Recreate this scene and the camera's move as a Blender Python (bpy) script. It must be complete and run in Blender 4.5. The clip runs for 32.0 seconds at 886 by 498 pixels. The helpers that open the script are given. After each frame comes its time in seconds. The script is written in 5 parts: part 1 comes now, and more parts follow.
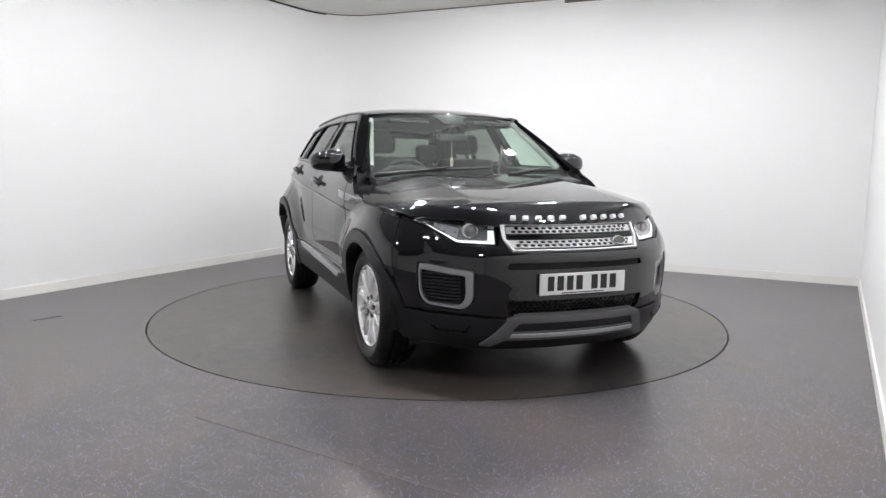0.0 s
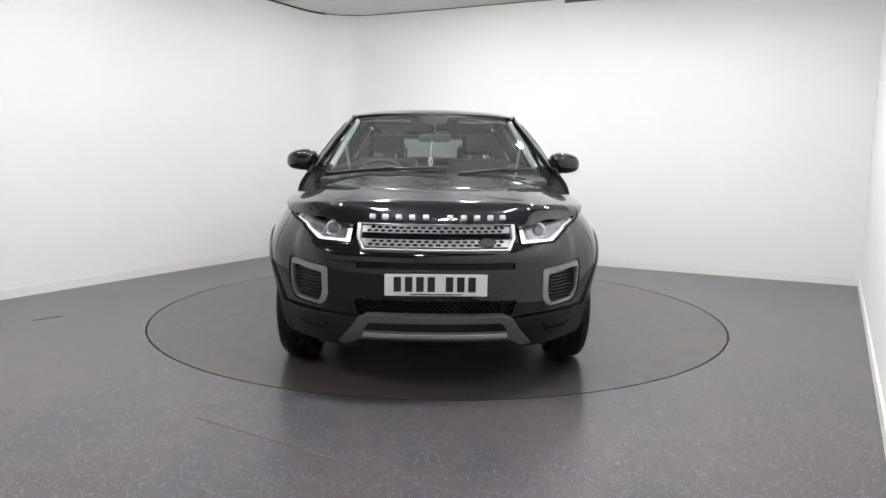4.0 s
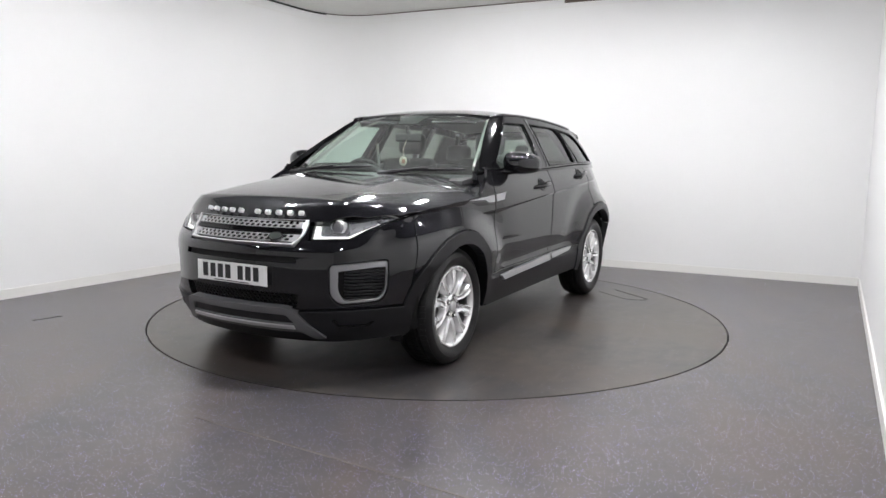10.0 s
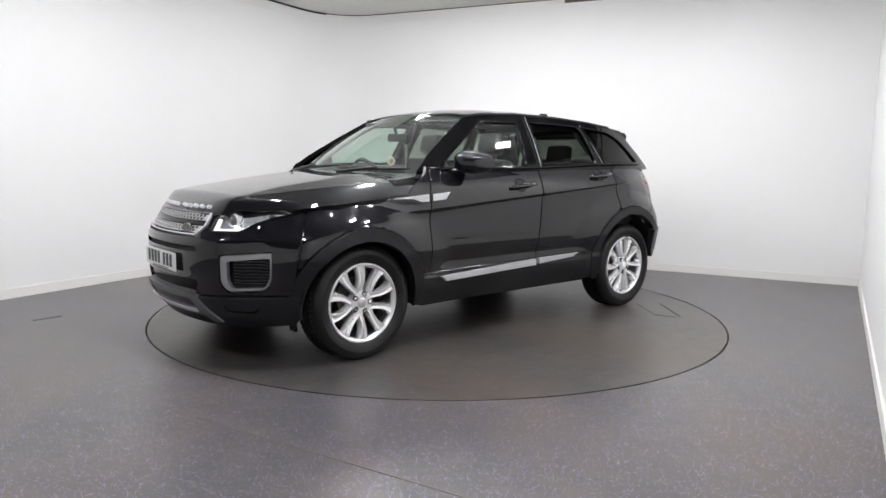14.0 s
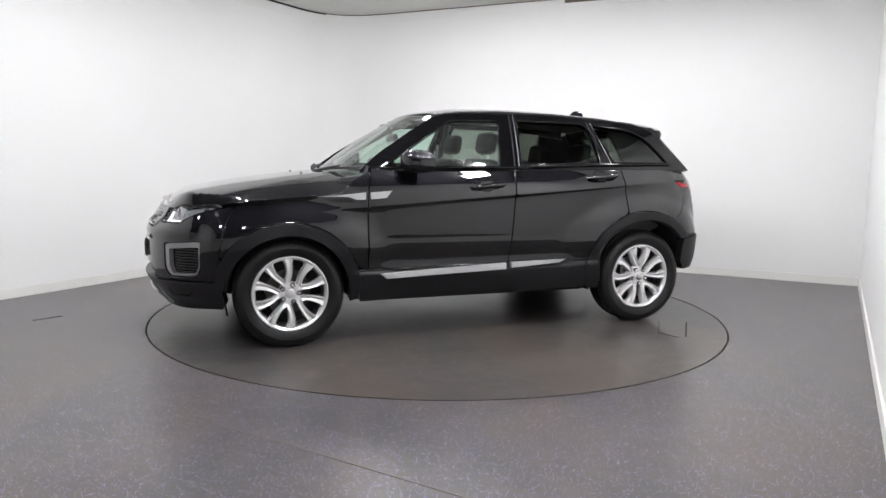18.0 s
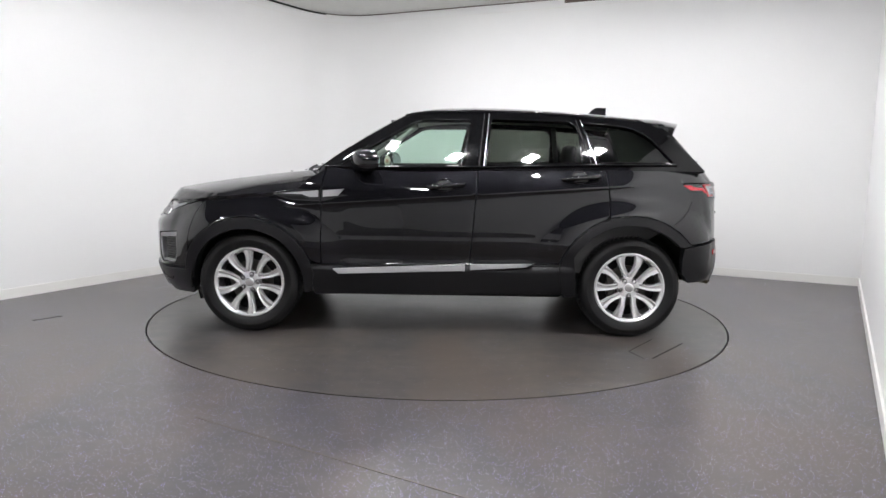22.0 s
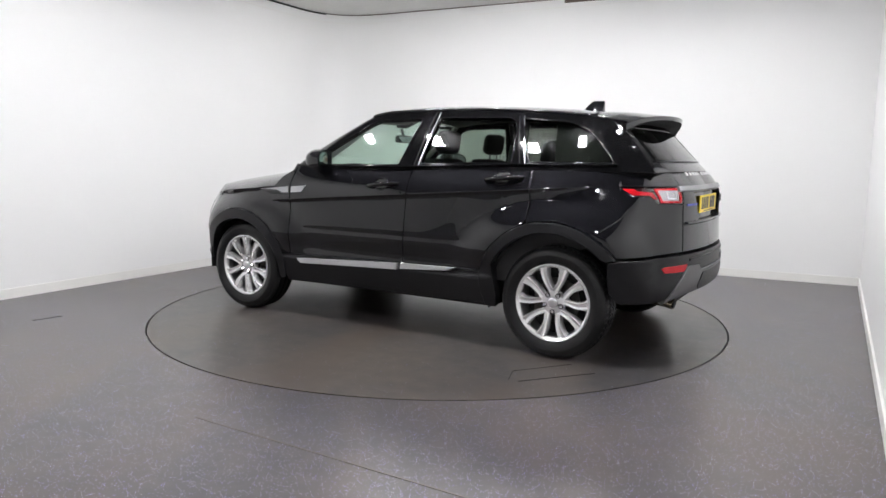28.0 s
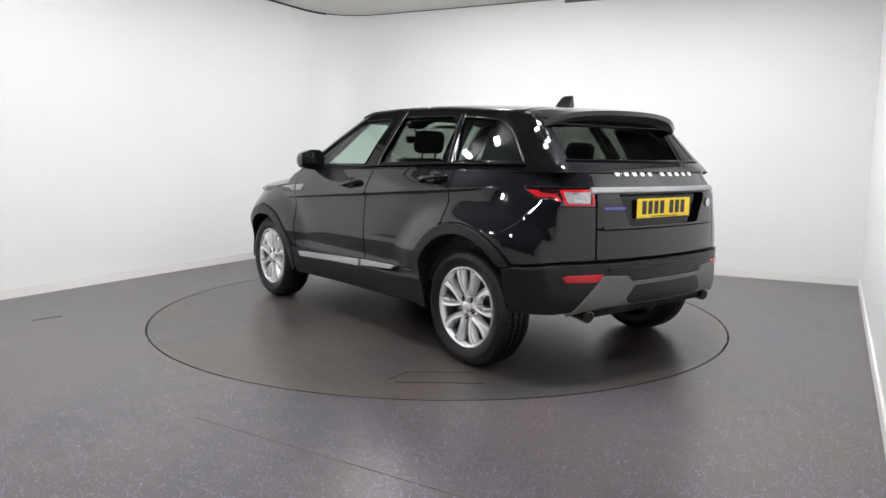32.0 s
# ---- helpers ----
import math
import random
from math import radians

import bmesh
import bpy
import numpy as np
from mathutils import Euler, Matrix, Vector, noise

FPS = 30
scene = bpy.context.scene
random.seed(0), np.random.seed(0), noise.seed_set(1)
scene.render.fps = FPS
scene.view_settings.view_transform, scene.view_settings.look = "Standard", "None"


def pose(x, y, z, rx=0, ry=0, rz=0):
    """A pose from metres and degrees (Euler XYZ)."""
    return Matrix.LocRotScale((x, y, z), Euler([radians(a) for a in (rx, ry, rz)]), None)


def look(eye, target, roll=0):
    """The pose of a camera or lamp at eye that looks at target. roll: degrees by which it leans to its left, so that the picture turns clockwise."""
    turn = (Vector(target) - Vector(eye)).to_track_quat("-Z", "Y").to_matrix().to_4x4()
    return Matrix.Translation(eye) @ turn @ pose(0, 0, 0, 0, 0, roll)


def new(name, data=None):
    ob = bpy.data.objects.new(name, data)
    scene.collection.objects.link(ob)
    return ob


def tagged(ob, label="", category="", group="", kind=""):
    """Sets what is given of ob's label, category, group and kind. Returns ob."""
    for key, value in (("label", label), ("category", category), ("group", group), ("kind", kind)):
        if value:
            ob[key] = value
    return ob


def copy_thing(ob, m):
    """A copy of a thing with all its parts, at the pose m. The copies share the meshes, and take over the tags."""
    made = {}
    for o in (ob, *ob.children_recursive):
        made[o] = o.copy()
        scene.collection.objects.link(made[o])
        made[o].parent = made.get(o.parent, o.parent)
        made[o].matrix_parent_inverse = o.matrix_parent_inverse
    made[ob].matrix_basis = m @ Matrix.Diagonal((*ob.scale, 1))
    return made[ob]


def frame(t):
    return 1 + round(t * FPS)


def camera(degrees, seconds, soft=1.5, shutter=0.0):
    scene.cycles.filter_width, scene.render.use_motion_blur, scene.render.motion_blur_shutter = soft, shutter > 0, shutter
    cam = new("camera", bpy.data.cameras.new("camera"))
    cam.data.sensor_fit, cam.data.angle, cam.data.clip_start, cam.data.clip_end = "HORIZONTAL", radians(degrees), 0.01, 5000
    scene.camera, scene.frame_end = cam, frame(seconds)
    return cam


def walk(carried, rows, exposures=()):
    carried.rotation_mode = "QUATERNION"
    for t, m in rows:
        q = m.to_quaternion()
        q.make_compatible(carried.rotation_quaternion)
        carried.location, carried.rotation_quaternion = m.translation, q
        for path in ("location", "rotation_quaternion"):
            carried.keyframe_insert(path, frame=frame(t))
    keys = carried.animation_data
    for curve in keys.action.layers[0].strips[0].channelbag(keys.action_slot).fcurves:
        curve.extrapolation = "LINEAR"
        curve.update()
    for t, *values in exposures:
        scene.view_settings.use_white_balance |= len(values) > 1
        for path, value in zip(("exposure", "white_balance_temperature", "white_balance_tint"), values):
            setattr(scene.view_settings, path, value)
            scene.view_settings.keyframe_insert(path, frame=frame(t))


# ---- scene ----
from mathutils.geometry import delaunay_2d_cdt

# ---- camera and its walk ----
cam = camera(64.24, 32.0, soft=1.5)
EYE = Vector((0.0327, -5.7208, 1.2343))
TILT = radians(-7.337)
VIEW = look(EYE, EYE + Vector((0, math.cos(TILT), math.sin(TILT))), 0.818)
walk(cam, [(0.0, VIEW), (32.0, VIEW)])
TURN_START, TURN_RATE = -68.155, -5.1013      # heading of the car in degrees, and degrees a second

# ---- world and exposure ----
world = bpy.data.worlds.new("world")
scene.world = world
world.use_nodes = True
world.node_tree.nodes["Background"].inputs[0].default_value = (0.5, 0.5, 0.5, 1)
world.node_tree.nodes["Background"].inputs[1].default_value = 0.02
scene.view_settings.exposure = 0.0
FLOOD_POWER = 287.0


# ---- materials ----
def shader(name):
    m = bpy.data.materials.new(name)
    m.use_nodes = True
    nt = m.node_tree
    return m, nt, nt.nodes["Principled BSDF"]


def node(nt, kind, **values):
    n = nt.nodes.new(kind)
    for key, value in values.items():
        if key in n.inputs:
            n.inputs[key].default_value = value
    return n


def paint(name, base, rough=0.5, metal=0.0, coat=0.0, grain=0.0, scale=60.0, vary=0.0, vscale=3.0, bump=0.0, ior=1.5, coat_rough=0.03, spec=0.5, coat_ior=1.5):
    """A procedural surface: base colour with variation at two scales, roughness grain and fine bump."""
    m, nt, p = shader(name)
    p.inputs["Base Color"].default_value = (*base, 1)
    p.inputs["Roughness"].default_value = rough
    p.inputs["Metallic"].default_value = metal
    p.inputs["IOR"].default_value = ior
    p.inputs["Coat Weight"].default_value = coat
    p.inputs["Specular IOR Level"].default_value = spec
    p.inputs["Coat Roughness"].default_value = coat_rough
    p.inputs["Coat IOR"].default_value = coat_ior
    tc = node(nt, "ShaderNodeTexCoord")
    fine = node(nt, "ShaderNodeTexNoise", Scale=scale, Detail=4.0)
    wide = node(nt, "ShaderNodeTexNoise", Scale=vscale, Detail=3.0)
    for n in (fine, wide):
        nt.links.new(tc.outputs["Object"], n.inputs["Vector"])
    if vary:
        mix = nt.nodes.new("ShaderNodeMix")
        mix.data_type = "RGBA"
        mix.inputs[6].default_value = (*[c * (1 - vary) for c in base], 1)
        mix.inputs[7].default_value = (*[min(1, c * (1 + vary)) for c in base], 1)
        add = node(nt, "ShaderNodeMath")
        add.operation = "MULTIPLY_ADD"
        add.inputs[1].default_value = 0.35
        nt.links.new(fine.outputs[0], add.inputs[0])
        half = node(nt, "ShaderNodeMath")
        half.operation = "MULTIPLY"
        half.inputs[1].default_value = 0.65
        nt.links.new(wide.outputs[0], half.inputs[0])
        nt.links.new(half.outputs[0], add.inputs[2])
        nt.links.new(add.outputs[0], mix.inputs[0])
        nt.links.new(mix.outputs[2], p.inputs["Base Color"])
    if grain:
        r = node(nt, "ShaderNodeMapRange")
        r.inputs[3].default_value, r.inputs[4].default_value = max(0.0, rough - grain), rough + grain
        nt.links.new(fine.outputs[0], r.inputs[0])
        nt.links.new(r.outputs[0], p.inputs["Roughness"])
    if bump:
        b = node(nt, "ShaderNodeBump", Strength=bump, Distance=0.002)
        nt.links.new(fine.outputs[0], b.inputs["Height"])
        nt.links.new(b.outputs[0], p.inputs["Normal"])
    return m


def pane(name, tint, gloss=0.015, base=0.045, haze=0.0):
    """Thin glass: lets tinted light through and mirrors more at a flat angle."""
    m, nt, p = shader(name)
    nt.nodes.remove(p)
    clear = nt.nodes.new("ShaderNodeBsdfTransparent")
    clear.inputs[0].default_value = (*tint, 1)
    shine = nt.nodes.new("ShaderNodeBsdfGlossy")
    shine.inputs["Roughness"].default_value = gloss
    face = node(nt, "ShaderNodeLayerWeight", Blend=0.5)
    steep = node(nt, "ShaderNodeMath")
    steep.operation = "POWER"
    steep.inputs[1].default_value = 5.0
    nt.links.new(face.outputs["Facing"], steep.inputs[0])
    fres = node(nt, "ShaderNodeMath")
    fres.operation = "MULTIPLY_ADD"
    fres.inputs[1].default_value, fres.inputs[2].default_value = 1.0 - base, base
    nt.links.new(steep.outputs[0], fres.inputs[0])
    mix = nt.nodes.new("ShaderNodeMixShader")
    nt.links.new(fres.outputs[0], mix.inputs[0])
    nt.links.new(clear.outputs[0], mix.inputs[1])
    nt.links.new(shine.outputs[0], mix.inputs[2])
    last = mix
    # a pale diffuse share stands for the haze of light on the glass
    if haze:
        veil_ = nt.nodes.new("ShaderNodeBsdfDiffuse")
        veil_.inputs[0].default_value = (0.75, 0.76, 0.75, 1)
        last = nt.nodes.new("ShaderNodeMixShader")
        last.inputs[0].default_value = haze
        nt.links.new(mix.outputs[0], last.inputs[1])
        nt.links.new(veil_.outputs[0], last.inputs[2])
    nt.links.new(last.outputs[0], nt.nodes["Material Output"].inputs["Surface"])
    return m


def glow(name, colour, strength):
    m, nt, p = shader(name)
    p.inputs["Base Color"].default_value = (*colour, 1)
    p.inputs["Emission Color"].default_value = (*colour, 1)
    p.inputs["Emission Strength"].default_value = strength
    return m


def floor_material(name, base, seed, rare=0.42, wear=0.5, mottle=1.0):
    """Grey-brown safety vinyl: worn, scuffed, with pale and bluish flecks in it, their glint put into the colour."""
    m, nt, p = shader(name)
    tc = node(nt, "ShaderNodeTexCoord")
    place = node(nt, "ShaderNodeMapping")
    place.inputs["Location"].default_value = (seed, seed * 0.7, 0)
    nt.links.new(tc.outputs["Object"], place.inputs["Vector"])
    wide = node(nt, "ShaderNodeTexNoise", Scale=0.9, Detail=5.0, Roughness=0.6)
    mid = node(nt, "ShaderNodeTexNoise", Scale=7.0, Detail=6.0, Roughness=0.65)
    fine = node(nt, "ShaderNodeTexNoise", Scale=160.0, Detail=3.0)
    fleck = node(nt, "ShaderNodeTexVoronoi", Scale=110.0)
    for n in (wide, mid, fine, fleck):
        nt.links.new(place.outputs[0], n.inputs["Vector"])
    ramp = nt.nodes.new("ShaderNodeValToRGB")
    ramp.color_ramp.elements[0].position, ramp.color_ramp.elements[1].position = 0.40, 0.62
    ramp.color_ramp.elements[0].color = (base[0] * (1 - 0.24 * mottle), base[1] * (1 - 0.22 * mottle), base[2] * (1 - 0.18 * mottle), 1)
    ramp.color_ramp.elements[1].color = (base[0] * (1 + 0.26 * mottle), base[1] * (1 + 0.2 * mottle), base[2] * (1 + 0.12 * mottle), 1)
    blend = node(nt, "ShaderNodeMath")
    blend.operation = "MULTIPLY_ADD"
    blend.inputs[1].default_value = 0.5
    half = node(nt, "ShaderNodeMath")
    half.operation = "MULTIPLY"
    half.inputs[1].default_value = 0.5
    nt.links.new(mid.outputs[0], blend.inputs[0])
    nt.links.new(wide.outputs[0], half.inputs[0])
    nt.links.new(half.outputs[0], blend.inputs[2])
    nt.links.new(blend.outputs[0], ramp.inputs[0])
    # flecks: a small disc in some of the cells, its sparkle painted as a bright colour
    near = node(nt, "ShaderNodeMath")
    near.operation = "LESS_THAN"
    near.inputs[1].default_value = 0.205
    nt.links.new(fleck.outputs["Distance"], near.inputs[0])
    parts = node(nt, "ShaderNodeSeparateColor")
    nt.links.new(fleck.outputs["Color"], parts.inputs[0])
    some = node(nt, "ShaderNodeMath")
    some.operation = "GREATER_THAN"
    some.inputs[1].default_value = rare
    nt.links.new(parts.outputs[0], some.inputs[0])
    both_ = node(nt, "ShaderNodeMath")
    both_.operation = "MULTIPLY"
    nt.links.new(near.outputs[0], both_.inputs[0])
    nt.links.new(some.outputs[0], both_.inputs[1])
    tint = nt.nodes.new("ShaderNodeValToRGB")
    tint.color_ramp.elements[0].color = (0.28, 0.22, 0.80, 1)
    tint.color_ramp.elements[1].color = (0.76, 0.74, 0.87, 1)
    nt.links.new(parts.outputs[1], tint.inputs[0])
    mix = nt.nodes.new("ShaderNodeMix")
    mix.data_type = "RGBA"
    nt.links.new(both_.outputs[0], mix.inputs[0])
    # brown stains and pale scuffs
    spots = node(nt, "ShaderNodeTexNoise", Scale=1.7, Detail=4.0, Roughness=0.55)
    drag = node(nt, "ShaderNodeMapping")
    drag.inputs["Scale"].default_value = (1.0, 0.35, 1.0)
    drag.inputs["Rotation"].default_value = (0, 0, 0.4)
    nt.links.new(place.outputs[0], drag.inputs["Vector"])
    nt.links.new(drag.outputs[0], spots.inputs["Vector"])
    much = node(nt, "ShaderNodeMapRange")
    for k, value in ((1, 0.48), (2, 0.66), (3, 0.0), (4, 0.75)):
        much.inputs[k].default_value = value
    nt.links.new(spots.outputs[0], much.inputs[0])
    stain = nt.nodes.new("ShaderNodeMix")
    stain.data_type = "RGBA"
    stain.inputs[7].default_value = (base[0] * 1.22, base[1] * 1.06, base[2] * 0.92, 1)
    nt.links.new(much.outputs[0], stain.inputs[0])
    nt.links.new(ramp.outputs[0], stain.inputs[6])
    scuff = node(nt, "ShaderNodeTexNoise", Scale=3.2, Detail=7.0, Roughness=0.7)
    pull = node(nt, "ShaderNodeMapping")
    pull.inputs["Scale"].default_value = (0.5, 2.6, 1.0)
    pull.inputs["Rotation"].default_value = (0, 0, -0.5)
    nt.links.new(place.outputs[0], pull.inputs["Vector"])
    nt.links.new(pull.outputs[0], scuff.inputs["Vector"])
    pale = node(nt, "ShaderNodeMapRange")
    for k, value in ((1, 0.56), (2, 0.74), (3, 0.0), (4, wear)):
        pale.inputs[k].default_value = value
    nt.links.new(scuff.outputs[0], pale.inputs[0])
    worn = nt.nodes.new("ShaderNodeMix")
    worn.data_type = "RGBA"
    worn.inputs[7].default_value = (base[0] * 1.5, base[1] * 1.45, base[2] * 1.4, 1)
    nt.links.new(pale.outputs[0], worn.inputs[0])
    nt.links.new(stain.outputs[2], worn.inputs[6])
    nt.links.new(worn.outputs[2], mix.inputs[6])
    nt.links.new(tint.outputs[0], mix.inputs[7])
    nt.links.new(mix.outputs[2], p.inputs["Base Color"])
    r = node(nt, "ShaderNodeMapRange")
    r.inputs[3].default_value, r.inputs[4].default_value = 0.25, 0.38
    nt.links.new(wide.outputs[0], r.inputs[0])
    nt.links.new(r.outputs[0], p.inputs["Roughness"])
    p.inputs["Specular IOR Level"].default_value = 0.45
    b = node(nt, "ShaderNodeBump", Strength=0.10, Distance=0.001)
    nt.links.new(fine.outputs[0], b.inputs["Height"])
    nt.links.new(b.outputs[0], p.inputs["Normal"])
    return m


M = {
    "floor": floor_material("vinyl_floor", (0.079, 0.073, 0.0745), 0.0),
    "disc": floor_material("vinyl_disc", (0.062, 0.057, 0.055), 4.3, 0.95, 1.0, 1.7),
    "seam": paint("vinyl_weld", (0.125, 0.110, 0.098), 0.5, vary=0.25, scale=40, vscale=9),
    "wall": paint("white_wall", (0.80, 0.80, 0.795), 0.5, vary=0.03, grain=0.05, scale=60, vscale=1.1, bump=0.04),
    "ceiling": paint("grey_ceiling", (0.72, 0.72, 0.69), 0.7, vary=0.16, grain=0.05, scale=24, vscale=2.0, bump=0.05),
    "dark_ceiling": paint("dark_ceiling", (0.05, 0.05, 0.052), 0.8, vary=0.1, scale=12),
    "skirting": paint("skirting_paint", (0.78, 0.772, 0.745), 0.4, vary=0.03, scale=25),
    "gap": paint("dark_gap", (0.012, 0.012, 0.012), 0.7, vary=0.2),
    "beam": paint("brown_beam", (0.10, 0.075, 0.06), 0.5, vary=0.1),
    "black": paint("black_car_paint", (0.0052, 0.0052, 0.0068), 0.42, metal=0.5, coat=1.0, vary=0.15, scale=900, coat_rough=0.008, spec=0.02, coat_ior=1.58),
    "gloss": paint("gloss_black_plastic", (0.004, 0.004, 0.0045), 0.05, vary=0.1, spec=0.28),
    "plastic": paint("grained_black_plastic", (0.0085, 0.0085, 0.010), 0.36, spec=0.36, vary=0.12, grain=0.06, scale=500, bump=0.12),
    "dark": paint("inner_black", (0.008, 0.008, 0.008), 0.8, vary=0.2),
    "badge": paint("badge_silver", (0.74, 0.74, 0.75), 0.3, metal=0.4, vary=0.03),
    "skid": paint("skid_grey", (0.155, 0.155, 0.16), 0.40, metal=0.45, vary=0.05, scale=300),
    "satin": paint("satin_grey_trim", (0.31, 0.31, 0.32), 0.38, metal=0.5, vary=0.05, scale=300),
    "silver": paint("silver_trim", (0.66, 0.66, 0.67), 0.28, metal=0.85, vary=0.04, scale=300),
    "trim_silver": paint("brushed_silver_trim", (0.42, 0.42, 0.43), 0.32, metal=0.6, vary=0.05, scale=300),
    "bright": paint("bright_silver_trim", (0.82, 0.82, 0.83), 0.25, metal=0.5, vary=0.03, scale=300),
    "chrome": paint("bright_chrome", (0.75, 0.75, 0.77), 0.1, metal=1.0, vary=0.03),
    "alloy": paint("silver_alloy", (0.88, 0.88, 0.89), 0.24, metal=0.7, coat=0.6, vary=0.04, scale=200),
    "barrel": paint("rim_barrel", (0.12, 0.12, 0.125), 0.4, metal=0.6, vary=0.08, scale=60),
    "rubber": paint("tyre_rubber", (0.0085, 0.0085, 0.009), 0.40, spec=0.34, vary=0.2, grain=0.1, scale=120, bump=0.1),
    "disc_metal": paint("brake_metal", (0.07, 0.067, 0.063), 0.45, metal=0.8, vary=0.15, scale=30),
    "seat": paint("black_seat_cloth", (0.042, 0.041, 0.041), 0.75, vary=0.15, grain=0.1, scale=300, bump=0.2),
    "trim": paint("cabin_plastic", (0.034, 0.034, 0.035), 0.55, vary=0.1, scale=200, bump=0.08),
    "pillar": paint("dark_grey_lining", (0.09, 0.09, 0.088), 0.8, vary=0.05, scale=200),
    "liner": paint("grey_headlining", (0.42, 0.42, 0.40), 0.85, vary=0.05, scale=200),
    "white": paint("plate_white", (0.80, 0.80, 0.79), 0.35, vary=0.02),
    "yellow": paint("plate_yellow", (0.92, 0.66, 0.006), 0.35, vary=0.03),
    "ink": paint("plate_black", (0.008, 0.008, 0.008), 0.4, vary=0.1),
    "red": paint("red_lens", (0.52, 0.010, 0.018), 0.15, spec=0.3, coat=0.3, vary=0.08, scale=150),
    "smoke": paint("dark_red_lens", (0.045, 0.012, 0.013), 0.08, coat=1.0, vary=0.1),
    "lens_white": paint("white_lamp_insert", (0.50, 0.49, 0.50), 0.22, metal=0.3, coat=0.6, vary=0.08, scale=80),
    "lamp_inner": paint("grey_lamp_reflector", (0.42, 0.42, 0.44), 0.2, metal=0.75, coat=0.5, vary=0.25, scale=45),
    "lens_glass": paint("projector_glass", (0.22, 0.22, 0.23), 0.06, metal=0.6, coat=1.0, vary=0.1, scale=60),
    "drl": glow("daytime_lamp", (1.0, 0.99, 0.96), 0.9),
    "brass": paint("tail_pipe_metal", (0.42, 0.36, 0.26), 0.25, metal=1.0, vary=0.1),
    "green_badge": paint("oval_badge", (0.045, 0.055, 0.048), 0.3, metal=0.4, vary=0.1),
    "blue": paint("bluish_badge", (0.16, 0.18, 0.55), 0.2, metal=0.6, vary=0.1),
    "mirror": paint("mirror_silver", (0.30, 0.31, 0.33), 0.02, metal=1.0, vary=0.01),
    "rose": paint("pendant_centre", (0.42, 0.22, 0.16), 0.4, vary=0.2, scale=120),
    "pearl": paint("pendant_white", (0.62, 0.55, 0.46), 0.4, vary=0.12, scale=80),
    "glass": pane("clear_green_glass", (0.72, 0.86, 0.78), 0.015, 0.05, 0.02),
    "shield": pane("windscreen_glass", (0.74, 0.84, 0.78), 0.02, 0.05, 0.045),
    "privacy": pane("privacy_glass", (0.27, 0.295, 0.265), 0.01, 0.05),
    "rear_glass": pane("rear_tinted_glass", (0.24, 0.27, 0.245), 0.01, 0.05),
    "lamp_glass": pane("lamp_cover", (0.93, 0.94, 0.95), 0.01),
    "flood": glow("floodlight_glow", (0.99, 0.985, 1.008), FLOOD_POWER),
}


# ---- mesh helpers ----
def part(name, mesh, material, parent, label="", sharp=None):
    """Links a bmesh or a mesh as one object under a thing or a part."""
    if isinstance(mesh, bmesh.types.BMesh):
        me = bpy.data.meshes.new(name)
        bmesh.ops.recalc_face_normals(mesh, faces=mesh.faces[:])
        mesh.to_mesh(me)
        mesh.free()
        if sharp is not None:
            for poly in me.polygons:
                poly.use_smooth = True
            me.set_sharp_from_angle(angle=radians(sharp))
    else:
        me = mesh
    me.materials.append(material)
    ob = new(name, me)
    ob.parent = parent
    if label:
        tagged(ob, label)
    return ob


def box(bm, c, s, r=0.0, seg=2, m=None):
    """A box with centre c, size s and rounded edges."""
    g = bmesh.ops.create_cube(bm, size=1.0)
    vs = g["verts"]
    for v in vs:
        v.co = Vector((v.co.x * s[0], v.co.y * s[1], v.co.z * s[2]))
    if r:
        es = list({e for v in vs for e in v.link_edges})
        out = bmesh.ops.bevel(bm, geom=es, offset=r, segments=seg, affect="EDGES", profile=0.5)
        vs = list({v for f in out["faces"] for v in f.verts} | {v for v in vs if v.is_valid})
    for v in vs:
        v.co = (m @ v.co if m else v.co) + Vector(c)
    return vs


def tube(bm, pts, r, n=10, closed=False):
    """A round bar along points; r is one radius or one for each point."""
    pts = [Vector(q) for q in pts]
    rings = []
    for i, q in enumerate(pts):
        a = pts[i - 1] if (i or closed) else q
        b = pts[(i + 1) % len(pts)] if (i < len(pts) - 1 or closed) else q
        t = (b - a).normalized()
        side = t.cross(Vector((0, 0, 1)))
        if side.length < 0.05:
            side = t.cross(Vector((0, 1, 0)))
        side.normalize()
        up = side.cross(t)
        rad = r[i] if isinstance(r, (list, tuple)) else r
        rings.append([bm.verts.new(q + rad * (math.cos(2 * math.pi * k / n) * side + math.sin(2 * math.pi * k / n) * up)) for k in range(n)])
    pairs = list(zip(rings, rings[1:])) + ([(rings[-1], rings[0])] if closed else [])
    for a, b in pairs:
        for k in range(n):
            bm.faces.new((a[k], a[(k + 1) % n], b[(k + 1) % n], b[k]))
    if not closed:
        bm.faces.new(rings[0][::-1])
        bm.faces.new(rings[-1])


def lathe(bm, profile, n=48, closed=False):
    """Turns (radius, y) pairs about the y axis."""
    rings = []
    for r, y in profile:
        rings.append([bm.verts.new((r * math.cos(2 * math.pi * k / n), y, r * math.sin(2 * math.pi * k / n))) for k in range(n)])
    for a, b in list(zip(rings, rings[1:])) + ([(rings[-1], rings[0])] if closed else []):
        for k in range(n):
            bm.faces.new((a[k], a[(k + 1) % n], b[(k + 1) % n], b[k]))
    return rings


